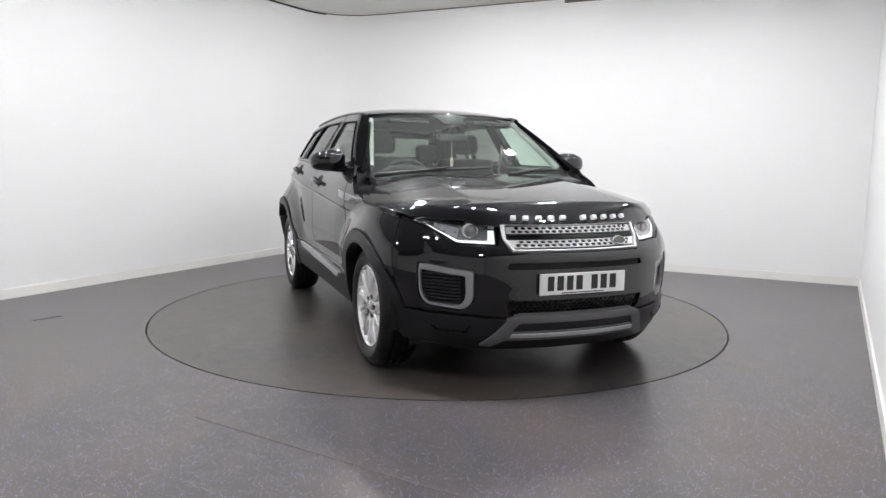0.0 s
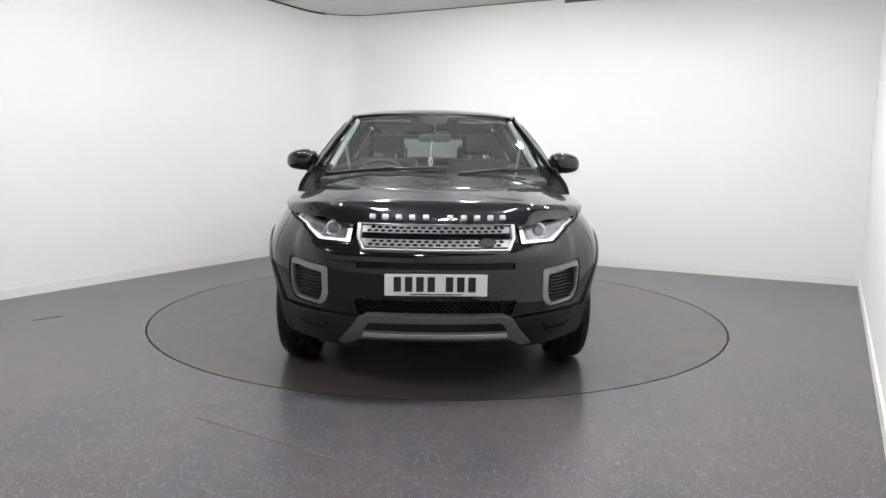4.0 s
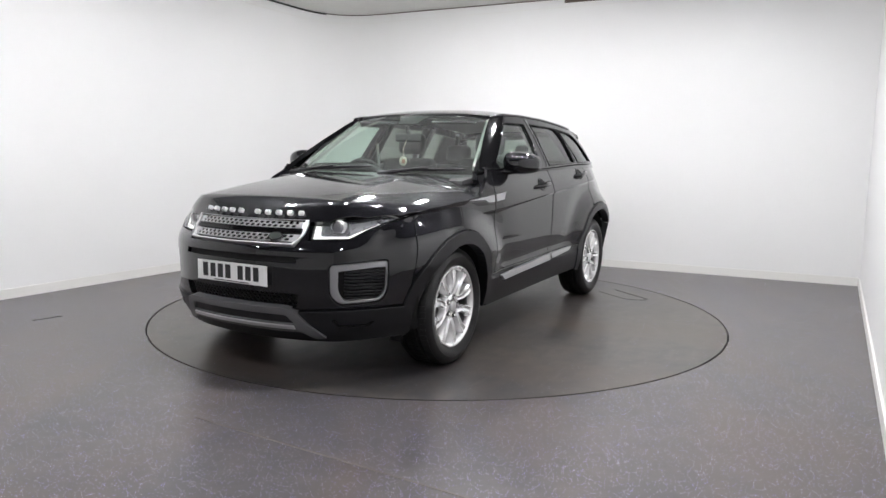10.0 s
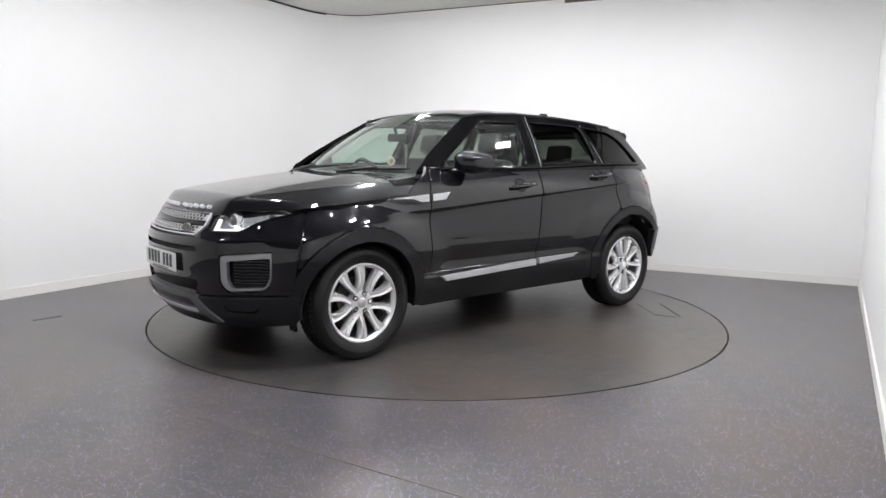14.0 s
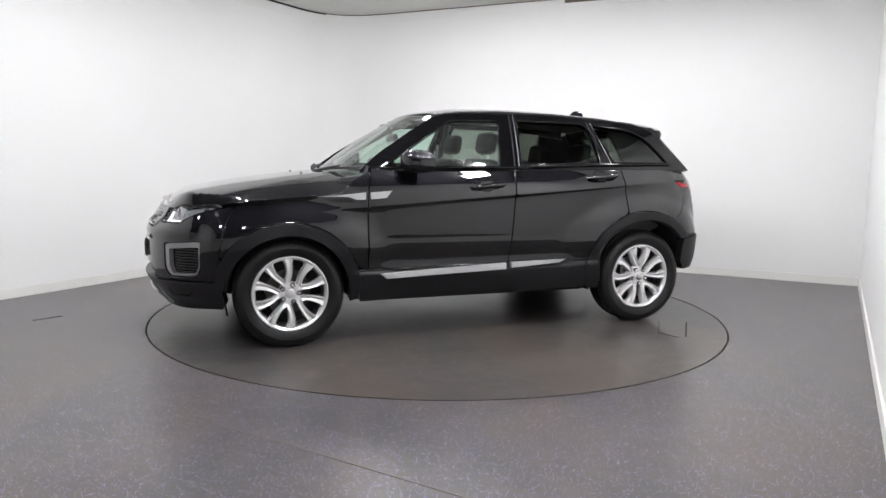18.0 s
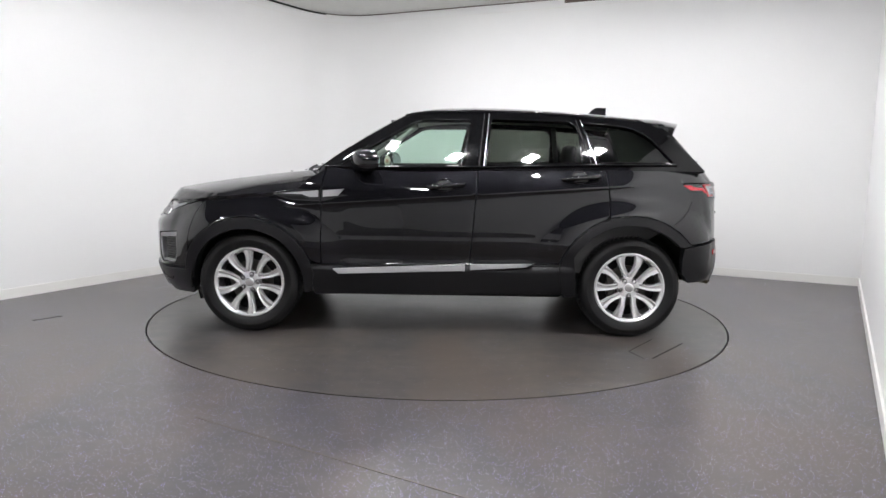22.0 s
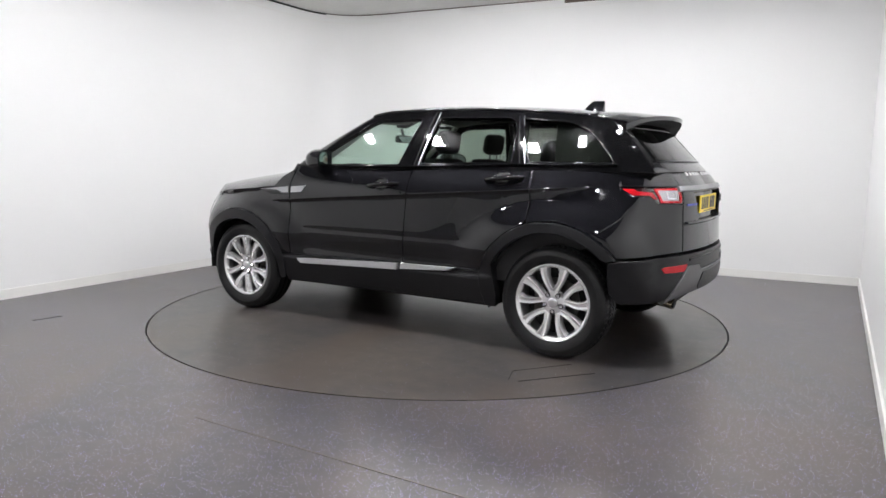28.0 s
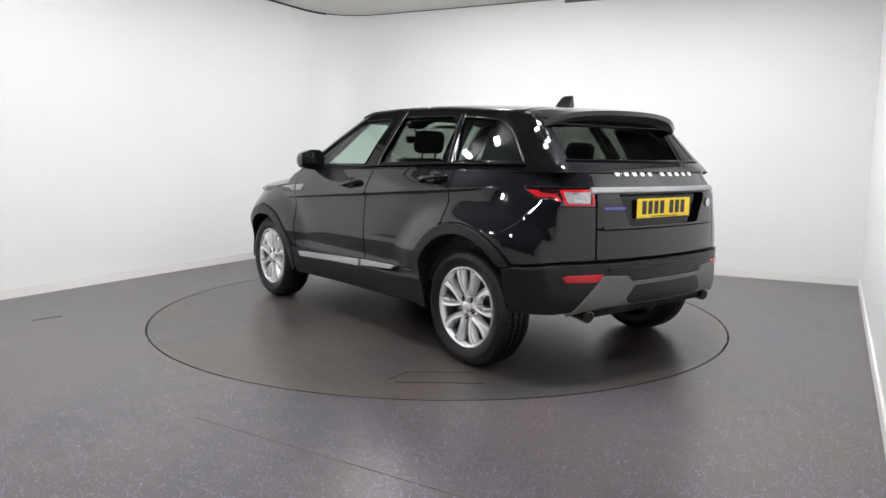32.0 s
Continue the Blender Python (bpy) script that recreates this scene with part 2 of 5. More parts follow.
def rounded(pts, n=4):
    """A closed outline with corners cut round: points are (a, b) or (a, b, radius)."""
    out = []
    k = len(pts)
    for i, q in enumerate(pts):
        r = q[2] if len(q) > 2 else 0.0
        p = np.array(q[:2], float)
        if r <= 0:
            out.append(p)
            continue
        a, b = np.array(pts[i - 1][:2], float) - p, np.array(pts[(i + 1) % k][:2], float) - p
        la, lb = np.linalg.norm(a), np.linalg.norm(b)
        ra, rb = min(r, la * 0.49), min(r, lb * 0.49)
        s, e = p + a / la * ra, p + b / lb * rb
        for j in range(n + 1):
            t = j / n
            out.append((1 - t) ** 2 * s + 2 * t * (1 - t) * p + t * t * e)
    return np.array(out)


def resample(poly, step):
    out = []
    for a, b in zip(poly, np.roll(poly, -1, axis=0)):
        d = np.linalg.norm(b - a)
        if d < 1e-6:
            continue
        m = max(1, int(round(d / step)))
        out += [a + (b - a) * j / m for j in range(m)]
    return np.array(out)


def area(poly):
    x, y = poly[:, 0], poly[:, 1]
    return 0.5 * np.sum(x * np.roll(y, -1) - y * np.roll(x, -1))


def inset(poly, d):
    """Moves a closed outline inwards by d."""
    s = 1.0 if area(poly) > 0 else -1.0
    e = np.roll(poly, -1, axis=0) - poly
    e /= np.linalg.norm(e, axis=1)[:, None] + 1e-12
    nrm = np.stack([-e[:, 1], e[:, 0]], 1) * s
    n2 = nrm + np.roll(nrm, 1, axis=0)
    n2 /= np.maximum(0.5, np.sum(n2 * n2, axis=1) / 2)[:, None]
    return poly + n2 * d


def inside(poly, pts):
    x, y = pts[:, 0], pts[:, 1]
    hit = np.zeros(len(pts), bool)
    for (x0, y0), (x1, y1) in zip(poly, np.roll(poly, -1, axis=0)):
        if y0 == y1:
            continue
        c = ((y0 > y) != (y1 > y)) & (x < (x1 - x0) * (y - y0) / (y1 - y0) + x0)
        hit ^= c
    return hit


def edge_distance(poly, pts):
    best = np.full(len(pts), 1e9)
    for a, b in zip(poly, np.roll(poly, -1, axis=0)):
        ab = b - a
        t = np.clip(((pts - a) @ ab) / (ab @ ab + 1e-12), 0, 1)
        best = np.minimum(best, np.linalg.norm(pts - a - t[:, None] * ab, axis=1))
    return best


def normals_of(lift, q):
    h = 0.003
    du = lift(q[:, 0] + h, q[:, 1]) - lift(q[:, 0] - h, q[:, 1])
    dv = lift(q[:, 0], q[:, 1] + h) - lift(q[:, 0], q[:, 1] - h)
    n = np.cross(du, dv)
    n /= np.linalg.norm(n, axis=1)[:, None] + 1e-12
    p = lift(q[:, 0], q[:, 1])
    out = p - np.stack([p[:, 0] * 0.62, np.zeros(len(p)), np.full(len(p), 0.55)], 1)
    s = np.sign(np.sum(n * out, axis=1))
    return n * (s if abs(s.sum()) < len(s) * 0.6 else np.sign(s.sum()) * np.ones(len(s)))[:, None]


def skin(lift, outline, holes=(), step=0.035, thick=0.018, gap=0.0025, off=0.0, mirror=False, lip=None, lines=()):
    """A panel with thickness: an outline in a surface's own coordinates, cut with holes, filled, lifted onto the surface and
    closed with a rim. off: how far it stands proud. lip: how far its edges are rolled over."""
    if lip is None:
        lip = 0.0032 if thick >= 0.018 else 0.0
    loops = [inset(resample(rounded(outline), step * 0.6), gap)] + [inset(resample(rounded(h), step * 0.6), -gap) for h in holes]
    lo, hi = loops[0].min(0), loops[0].max(0)
    ga, gb = np.meshgrid(np.arange(lo[0], hi[0] + step, step), np.arange(lo[1], hi[1] + step, step), indexing="ij")
    ga = ga + (np.arange(gb.shape[1]) % 2)[None, :] * step * 0.5
    grid = np.stack([ga.ravel(), gb.ravel()], 1)
    for ln_ in lines:
        grid = np.concatenate([grid[np.min(np.linalg.norm(grid[:, None] - ln_[None], axis=2), axis=1) > step * 0.35], ln_])
    keep = inside(loops[0], grid)
    for h in loops[1:]:
        keep &= ~inside(h, grid)
    grid = grid[keep]
    for lp in loops:
        if len(grid):
            grid = grid[edge_distance(lp, grid) > step * 0.3]
    if lip:
        near = np.concatenate([inset(lp, lip if k == 0 else -lip) for k, lp in enumerate(loops)])
        keep = inside(loops[0], near)
        for h in loops[1:]:
            keep &= ~inside(h, near)
        near = near[keep]
        for lp in loops:
            near = near[edge_distance(lp, near) > lip * 0.7]
        grid = np.concatenate([grid, near]) if len(grid) else near
    pts = np.concatenate(loops + [grid]) if len(grid) else np.concatenate(loops)
    edges, start = [], 0
    for lp in loops:
        k = len(lp)
        edges += [(start + i, start + (i + 1) % k) for i in range(k)]
        start += k
    from_cdt = delaunay_2d_cdt([Vector(q) for q in pts], edges, [], 0, 1e-6)
    q = np.array([tuple(v) for v in from_cdt[0]])
    tris = np.array(from_cdt[2])
    mid = q[tris].mean(1)
    keep = inside(loops[0], mid)
    for h in loops[1:]:
        keep &= ~inside(h, mid)
    tris = tris[keep]
    n = normals_of(lift, q)
    p = lift(q[:, 0], q[:, 1]) + n * off
    e0, e1 = p[tris[:, 1]] - p[tris[:, 0]], p[tris[:, 2]] - p[tris[:, 0]]
    flip = np.sum(np.cross(e0, e1) * n[tris[:, 0]], axis=1) < 0
    tris[flip] = tris[flip][:, ::-1]
    # rim: border edges are used by one triangle
    seen = {}
    for t in tris:
        for a, b in ((t[0], t[1]), (t[1], t[2]), (t[2], t[0])):
            seen[(a, b)] = 1
    border = [(a, b) for (a, b) in seen if (b, a) not in seen]
    n_top = n.copy()
    if lip:
        # roll the border down, with its normals turned outwards
        out = np.zeros_like(p)
        for a, b in border:
            e = p[b] - p[a]
            e = np.cross(e / (np.linalg.norm(e) + 1e-12), n[a])
            out[a] += e
            out[b] += e
        rim = np.linalg.norm(out, axis=1) > 1e-9
        out[rim] /= np.linalg.norm(out[rim], axis=1)[:, None]
        p[rim] -= n[rim] * lip * 0.7
        n_top[rim] = n[rim] * 0.55 + out[rim] * 0.83
        n_top[rim] /= np.linalg.norm(n_top[rim], axis=1)[:, None]
    verts = [tuple(x) for x in p]
    faces = [tuple(int(i) for i in t) for t in tris]
    for a, b in border:
        k = len(verts)
        verts += [tuple(p[b]), tuple(p[a]), tuple(p[a] - n[a] * thick), tuple(p[b] - n[b] * thick)]
        faces.append((k, k + 1, k + 2, k + 3))
    nt_ = len(tris)
    sgn = np.array((1, -1, 1)) if mirror else np.array((1, 1, 1))
    if mirror:
        verts = [(x, -y, z) for x, y, z in verts]
        faces = [f[::-1] for f in faces]
    me = bpy.data.meshes.new("skin")
    me.from_pydata(verts, [], faces)
    me.polygons.foreach_set("use_smooth", [True] * len(faces))
    me.update()
    ln = []
    va = np.array(verts)
    for i, f in enumerate(faces):
        if i < nt_:
            ln += [tuple(n_top[j] * sgn) for j in f]
        else:
            a, b, c = va[f[0]], va[f[1]], va[f[2]]
            fn = np.cross(b - a, c - a)
            fn = fn / (np.linalg.norm(fn) + 1e-12)
            ln += [tuple(fn)] * 4
    me.normals_split_custom_set(ln)
    return me


def spline(xs, ys, t):
    """A smooth curve through (xs, ys) at t, with no overshoot beyond the neighbours' slopes."""
    xs, ys, t = np.asarray(xs, float), np.asarray(ys, float), np.asarray(t, float)
    m = np.gradient(ys, xs)
    i = np.clip(np.searchsorted(xs, t) - 1, 0, len(xs) - 2)
    h = xs[i + 1] - xs[i]
    s = np.clip((t - xs[i]) / h, -0.6, 1.6)
    return (2 * s**3 - 3 * s**2 + 1) * ys[i] + (s**3 - 2 * s**2 + s) * h * m[i] + (3 * s**2 - 2 * s**3) * ys[i + 1] + (s**3 - s**2) * h * m[i + 1]


# ---- the room ----
def wall_strip(name, path, z0, z1, thick, material, label, category, kind="structure"):
    """A strip that stands along a path in plan, with its thickness to the right of the way."""
    bm = bmesh.new()
    path = [Vector(q) for q in path]
    cols = []
    for i, q in enumerate(path):
        a, b = path[max(0, i - 1)], path[min(len(path) - 1, i + 1)]
        d = (b - a).normalized()
        out = Vector((d.y, -d.x))
        o = q + out * thick
        cols.append([bm.verts.new((q.x, q.y, z0)), bm.verts.new((q.x, q.y, z1)), bm.verts.new((o.x, o.y, z1)), bm.verts.new((o.x, o.y, z0))])
    for a, b in zip(cols, cols[1:]):
        for k in range(4):
            bm.faces.new((a[k], a[(k + 1) % 4], b[(k + 1) % 4], b[k]))
    bm.faces.new(cols[0][::-1])
    bm.faces.new(cols[-1])
    ob = part(name, bm, material, None, sharp=30)
    return tagged(ob, label, category, kind=kind)


ROOM_H = 3.09
CORNER_A = Vector((-1.48, 4.135))     # left and back walls
CORNER_B = Vector((4.28, 1.37))       # back and right walls
LEFT_DIR = Vector((-1.62, -2.97)).normalized()
RIGHT_DIR = Vector((-2.46, -4.45)).normalized()
LEFT_END = CORNER_A + LEFT_DIR * 10.2
RIGHT_END = CORNER_B + RIGHT_DIR * 10.2


def fillet(corner, a, b, r, n=8):
    """Points that round the corner between the ways a and b."""
    p0, p1 = corner + a * r, corner + b * r
    return [p0 * (1 - t) ** 2 + corner * 2 * t * (1 - t) + p1 * t * t for t in [i / n for i in range(n + 1)]]


BACK_DIR = (CORNER_B - CORNER_A).normalized()
ROUND = 0.75
round_left = fillet(CORNER_A, LEFT_DIR, BACK_DIR, ROUND, 14)
inner_line = [LEFT_END] + round_left + [CORNER_B]
wall_strip("wall_west", inner_line[::-1][1:], 0, ROOM_H + 0.1, 0.15, M["wall"], "smooth white painted wall with a rounded corner", "wall")
wall_strip("wall_north", [CORNER_B + Vector((0.0, 0.0)), CORNER_A + BACK_DIR * ROUND], 0, ROOM_H + 0.1, 0.15, M["wall"], "plain white painted studio wall", "wall")
wall_strip("wall_east", [RIGHT_END, CORNER_B], 0, ROOM_H + 0.1, 0.15, M["wall"], "plain white painted side wall", "wall")
# unseen end wall: its two tones are made up to shape the car's reflections
wall_strip("wall_south", [LEFT_END, RIGHT_END], 2.3, ROOM_H + 0.1, 0.15, M["dark_ceiling"], "unseen dark upper end wall, added to darken the car's reflections", "wall")
wall_strip("low_wall_south", [LEFT_END, RIGHT_END], 0, 2.3, 0.15, M["wall"], "unseen white lower end wall, added to lighten the car's reflections", "wall")


def polygon_slab(name, outline, z0, z1, material, label, category):
    bm = bmesh.new()
    low = [bm.verts.new((q.x, q.y, z0)) for q in outline]
    top = [bm.verts.new((q.x, q.y, z1)) for q in outline]
    bm.faces.new(low[::-1])
    bm.faces.new(top)
    k = len(outline)
    for i in range(k):
        bm.faces.new((low[i], low[(i + 1) % k], top[(i + 1) % k], top[i]))
    return tagged(part(name, bm, material, None), label, category, kind="structure")


# floor with a round opening for the turntable
TABLE_R = 2.2265


def build_floor():
    bm = bmesh.new()
    n = 128
    outline = [LEFT_END, RIGHT_END, CORNER_B, CORNER_A]
    ring = [Vector((math.cos(2 * math.pi * i / n), math.sin(2 * math.pi * i / n))) * (TABLE_R + 0.006) for i in range(n)]
    top = [bm.verts.new((q.x, q.y, 0)) for q in ring]
    low = [bm.verts.new((q.x, q.y, -0.08)) for q in ring]
    far = []
    for q in ring:
        d = q.normalized()
        best = 99.0
        for a, b in zip(outline, outline[1:] + outline[:1]):
            e = b - a
            det = d.x * -e.y + d.y * e.x
            if abs(det) < 1e-9:
                continue
            s = (a.x * -e.y + a.y * e.x) / det
            u = (d.x * a.y - d.y * a.x) / det
            if s > 0 and -1e-6 <= u <= 1 + 1e-6:
                best = min(best, s)
        far.append(bm.verts.new((d.x * (best + 0.2), d.y * (best + 0.2), 0)))
    for i in range(n):
        j = (i + 1) % n
        bm.faces.new((top[i], far[i], far[j], top[j]))
        bm.faces.new((low[i], top[i], top[j], low[j]))
    return tagged(part("floor", bm, M["floor"], None), "worn grey-brown flecked vinyl floor", "floor", kind="structure")


build_floor()
polygon_slab("ground_pit", [Vector((math.cos(a), math.sin(a))) * 2.6 for a in np.linspace(0, 2 * math.pi, 48, endpoint=False)], -0.14, -0.075, M["gap"], "dark pit floor under the turntable", "floor")


def shifted(path, d):
    """The path moved by d to the left of its way."""
    out = []
    for i, q in enumerate(path):
        a, b = path[max(0, i - 1)], path[min(len(path) - 1, i + 1)]
        t = (b - a).normalized()
        out.append(q + Vector((-t.y, t.x)) * d)
    return out


north_line = [CORNER_B, CORNER_A + BACK_DIR * (ROUND + 0.002)]
west_line = inner_line[::-1][1:]
east_line = [RIGHT_END, CORNER_B]
for name, line in (("baseboard_west", west_line), ("baseboard_north", north_line), ("baseboard_east", east_line)):
    wall_strip(name, shifted(line, 0.016), 0.0, 0.085, 0.014, M["skirting"], "cream painted skirting board along the wall", "skirting board")

# ceiling, with its recessed shadow gap and a cover strip along the walls
ceiling_outline = [LEFT_END, RIGHT_END, CORNER_B] + round_left[::-1]
polygon_slab("ceiling", ceiling_outline, ROOM_H + 0.12, ROOM_H + 0.2, M["dark_ceiling"], "flat dark grey ceiling behind a pale border", "ceiling")


def clipped(outline, y):
    """The part of an outline that lies beyond y."""
    out = []
    for a, b in zip(outline, outline[1:] + outline[:1]):
        if a.y >= y:
            out.append(a)
        if (a.y - y) * (b.y - y) < 0:
            out.append(a + (b - a) * ((y - a.y) / (b.y - a.y)))
    return out


polygon_slab("ceiling_border", clipped(ceiling_outline, 2.3), ROOM_H, ROOM_H + 0.1, M["ceiling"], "pale grey lowered ceiling along the back walls", "ceiling")
wall_strip("trim_ceiling_corner", shifted(west_line[:10], 0.006), ROOM_H - 0.010, ROOM_H, 0.005, M["beam"], "thin shadow gap under the ceiling", "trim")
wall_strip("trim_ceiling_west", shifted(west_line[9:], 0.012), ROOM_H - 0.020, ROOM_H, 0.011, M["gap"], "dark shadow gap under the ceiling", "trim")
wall_strip("trim_ceiling_north", shifted(north_line, 0.006), ROOM_H - 0.010, ROOM_H, 0.005, M["beam"], "thin shadow gap under the ceiling", "trim")
wall_strip("trim_beam_north", [CORNER_B + Vector((-0.07, -0.0)), Vector((1.40, 2.75))], 3.035, 3.078, 0.02, M["beam"], "brown boarded strip under the ceiling edge", "trim")
wall_strip("trim_cover_west", shifted(west_line, 0.004), ROOM_H - 0.115, ROOM_H - 0.108, 0.003, M["skirting"], "thin cover strip near the top of the wall", "trim")
wall_strip("trim_cover_north", shifted(north_line, 0.004), ROOM_H - 0.105, ROOM_H - 0.099, 0.003, M["skirting"], "thin cover strip near the top of the wall", "trim")


# ---- lamps on the ceiling ----
ROOM_TURN = math.atan2(-LEFT_DIR.y, -LEFT_DIR.x)


def room_point(across, along):
    """A point in the room's own axes, from the turntable's centre: across to the right wall, along to the back wall."""
    al, ac = -LEFT_DIR, Vector((-LEFT_DIR.y, LEFT_DIR.x))
    q = ac * across + al * along
    return q.x, q.y


def floodlight():
    """A flat rectangular lamp in a shallow frame, under the ceiling."""
    root = tagged(new("ceiling_floodlight"), "small flat rectangular white ceiling floodlight, lit, out of view", "ceiling light", "ceiling floodlights")
    w, h = 0.22, 0.13
    bm = bmesh.new()
    for sx, sy, cx, cy in ((w + 0.04, 0.02, 0, h / 2 + 0.01), (w + 0.04, 0.02, 0, -h / 2 - 0.01), (0.02, h, w / 2 + 0.01, 0), (0.02, h, -w / 2 - 0.01, 0)):
        box(bm, (cx, cy, 0.024), (sx, sy, 0.05))
    part("frame", bm, M["skirting"], root)
    bm = bmesh.new()
    box(bm, (0, 0, -0.002), (w, h, 0.032), 0.006, 1)
    part("diffuser", bm, M["flood"], root)
    return root


first_flood = None
# places across and along the room, row by row from the back wall; the 1.25 row is added to light that wall
FLOOD_PLACES = [(-1.45, 1.25), (-0.3, 1.25), (0.9, 1.25), (2.15, 1.25), (2.25, -0.72), (1.72, -1.25), (1.05, -1.6), (0.30, -1.7), (-0.80, -1.5), (-1.65, -1.4), (-2.0, -4.3), (0.0, -4.3), (2.0, -4.3)]
for across, along in FLOOD_PLACES:
    m = pose(*room_point(across, along), ROOM_H - 0.05, 0, 0, math.degrees(ROOM_TURN))
    if first_flood is None:
        first_flood = floodlight()
        first_flood.matrix_basis = m
    else:
        copy_thing(first_flood, m)


# ---- turntable ----
turntable = tagged(new("turntable"), "round grey vinyl turntable flush with the floor", "turntable")
CAR_OFF = Vector((-0.0137, -0.0556))


def build_turntable():
    bm = bmesh.new()
    n = 128
    top = [bm.verts.new((TABLE_R * math.cos(2 * math.pi * i / n) * 0.997, TABLE_R * math.sin(2 * math.pi * i / n) * 0.997, 0.0)) for i in range(n)]
    low = [bm.verts.new((v.co.x, v.co.y, -0.05)) for v in top]
    bm.faces.new(top)
    for i in range(n):
        bm.faces.new((low[i], low[(i + 1) % n], top[(i + 1) % n], top[i]))
    part("platform", bm, M["disc"], turntable)
    # joints of an access hatch
    for x0, y0, x1, y1, w in ((-1.67, 1.06, -1.36, 1.44, 0.011), (-1.49, 0.96, -1.25, 1.28, 0.004), (-1.25, 1.28, -1.30, 1.44, 0.004)):
        bm = bmesh.new()
        d = Vector((x1 - x0, y1 - y0))
        box(bm, ((x0 + x1) / 2 + CAR_OFF.x, (y0 + y1) / 2 + CAR_OFF.y, 0.0005), (d.length, w, 0.003), m=Matrix.Rotation(math.atan2(d.y, d.x), 3, "Z"))
        part("hatch_joint", bm, M["gap"], turntable, "dark joint of a flush access hatch")


build_turntable()


def floor_mark(name, x0, y0, x1, y1, w, label, material="gap"):
    bm = bmesh.new()
    d = Vector((x1 - x0, y1 - y0))
    box(bm, ((x0 + x1) / 2, (y0 + y1) / 2, 0.001), (d.length, w, 0.003), m=Matrix.Rotation(math.atan2(d.y, d.x), 3, "Z"))
    return tagged(part(name, bm, M[material], None), label, "floor joint", kind="structure")


floor_mark("floor_seam", -1.125, -2.510, 0.731, -3.636, 0.010, "pale welded seam in the vinyl floor", "seam")
floor_mark("floor_joint", -2.99, -0.62, -2.86, -0.46, 0.012, "short dark open joint in the vinyl floor")

# ---- the car ----
car = tagged(new("car"), "glossy black five-door sport utility car on a turntable", "car")

# plan of the body at mid height, from the nose's middle along the left side to the tail's middle
PLAN = [(2.215, 0.0), (2.205, 0.2), (2.165, 0.4), (2.085, 0.57), (1.99, 0.69), (1.87, 0.79), (1.73, 0.878), (1.55, 0.926), (1.30, 0.943),
        (0.80, 0.935), (0.0, 0.93), (-0.8, 0.94), (-1.30, 0.948), (-1.58, 0.934), (-1.75, 0.898), (-1.88, 0.82), (-1.965, 0.71), (-2.03, 0.55), (-2.075, 0.3), (-2.09, 0.0)]
LEVELS = [0.20, 0.32, 0.46, 0.56, 0.68, 0.745, 0.80, 0.92, 1.04, 1.17]
# how far the body stands out from the plan at each level, at some places along it
PROFILE = {
    0: [-0.14, -0.06, -0.005, 0.0, 0.0, -0.006, -0.045, -0.125, -0.20, -0.30],
    2: [-0.14, -0.06, -0.005, 0.0, 0.0, -0.007, -0.052, -0.128, -0.20, -0.30],
    3: [-0.13, -0.05, -0.005, 0.0, 0.0, -0.007, -0.045, -0.115, -0.19, -0.29],
    5: [-0.10, -0.03, 0.0, 0.0, 0.0, -0.002, -0.015, -0.08, -0.17, -0.26],
    7: [-0.05, -0.015, 0.0, 0.0, 0.005, 0.002, -0.005, -0.045, -0.12, -0.20],
    8: [-0.05, -0.02, 0.0, 0.0, 0.0, 0.0, 0.0, -0.018, -0.06, -0.13],
    9: [-0.075, -0.03, 0.0, -0.002, 0.0, 0.0, 0.0, -0.004, -0.017, -0.080],
    10: [-0.075, -0.03, 0.0, -0.002, 0.0, 0.0, 0.0, -0.004, -0.016, -0.076],
    11: [-0.07, -0.03, 0.0, -0.002, 0.0, 0.0, 0.0, -0.004, -0.017, -0.080],
    12: [-0.06, -0.02, 0.0, 0.0, 0.0, 0.0, 0.0, -0.006, -0.025, -0.098],
    14: [-0.09, -0.03, 0.0, 0.0, 0.0, -0.001, -0.005, -0.030, -0.088, -0.150],
    15: [-0.11, -0.05, 0.0, 0.0, 0.0, -0.002, -0.007, -0.030, -0.070, -0.14],
    17: [-0.13, -0.07, -0.01, 0.0, 0.0, -0.001, -0.004, -0.010, -0.018, -0.10],
    19: [-0.13, -0.07, -0.01, 0.0, 0.0, -0.003, -0.008, -0.025, -0.045, -0.12],
}


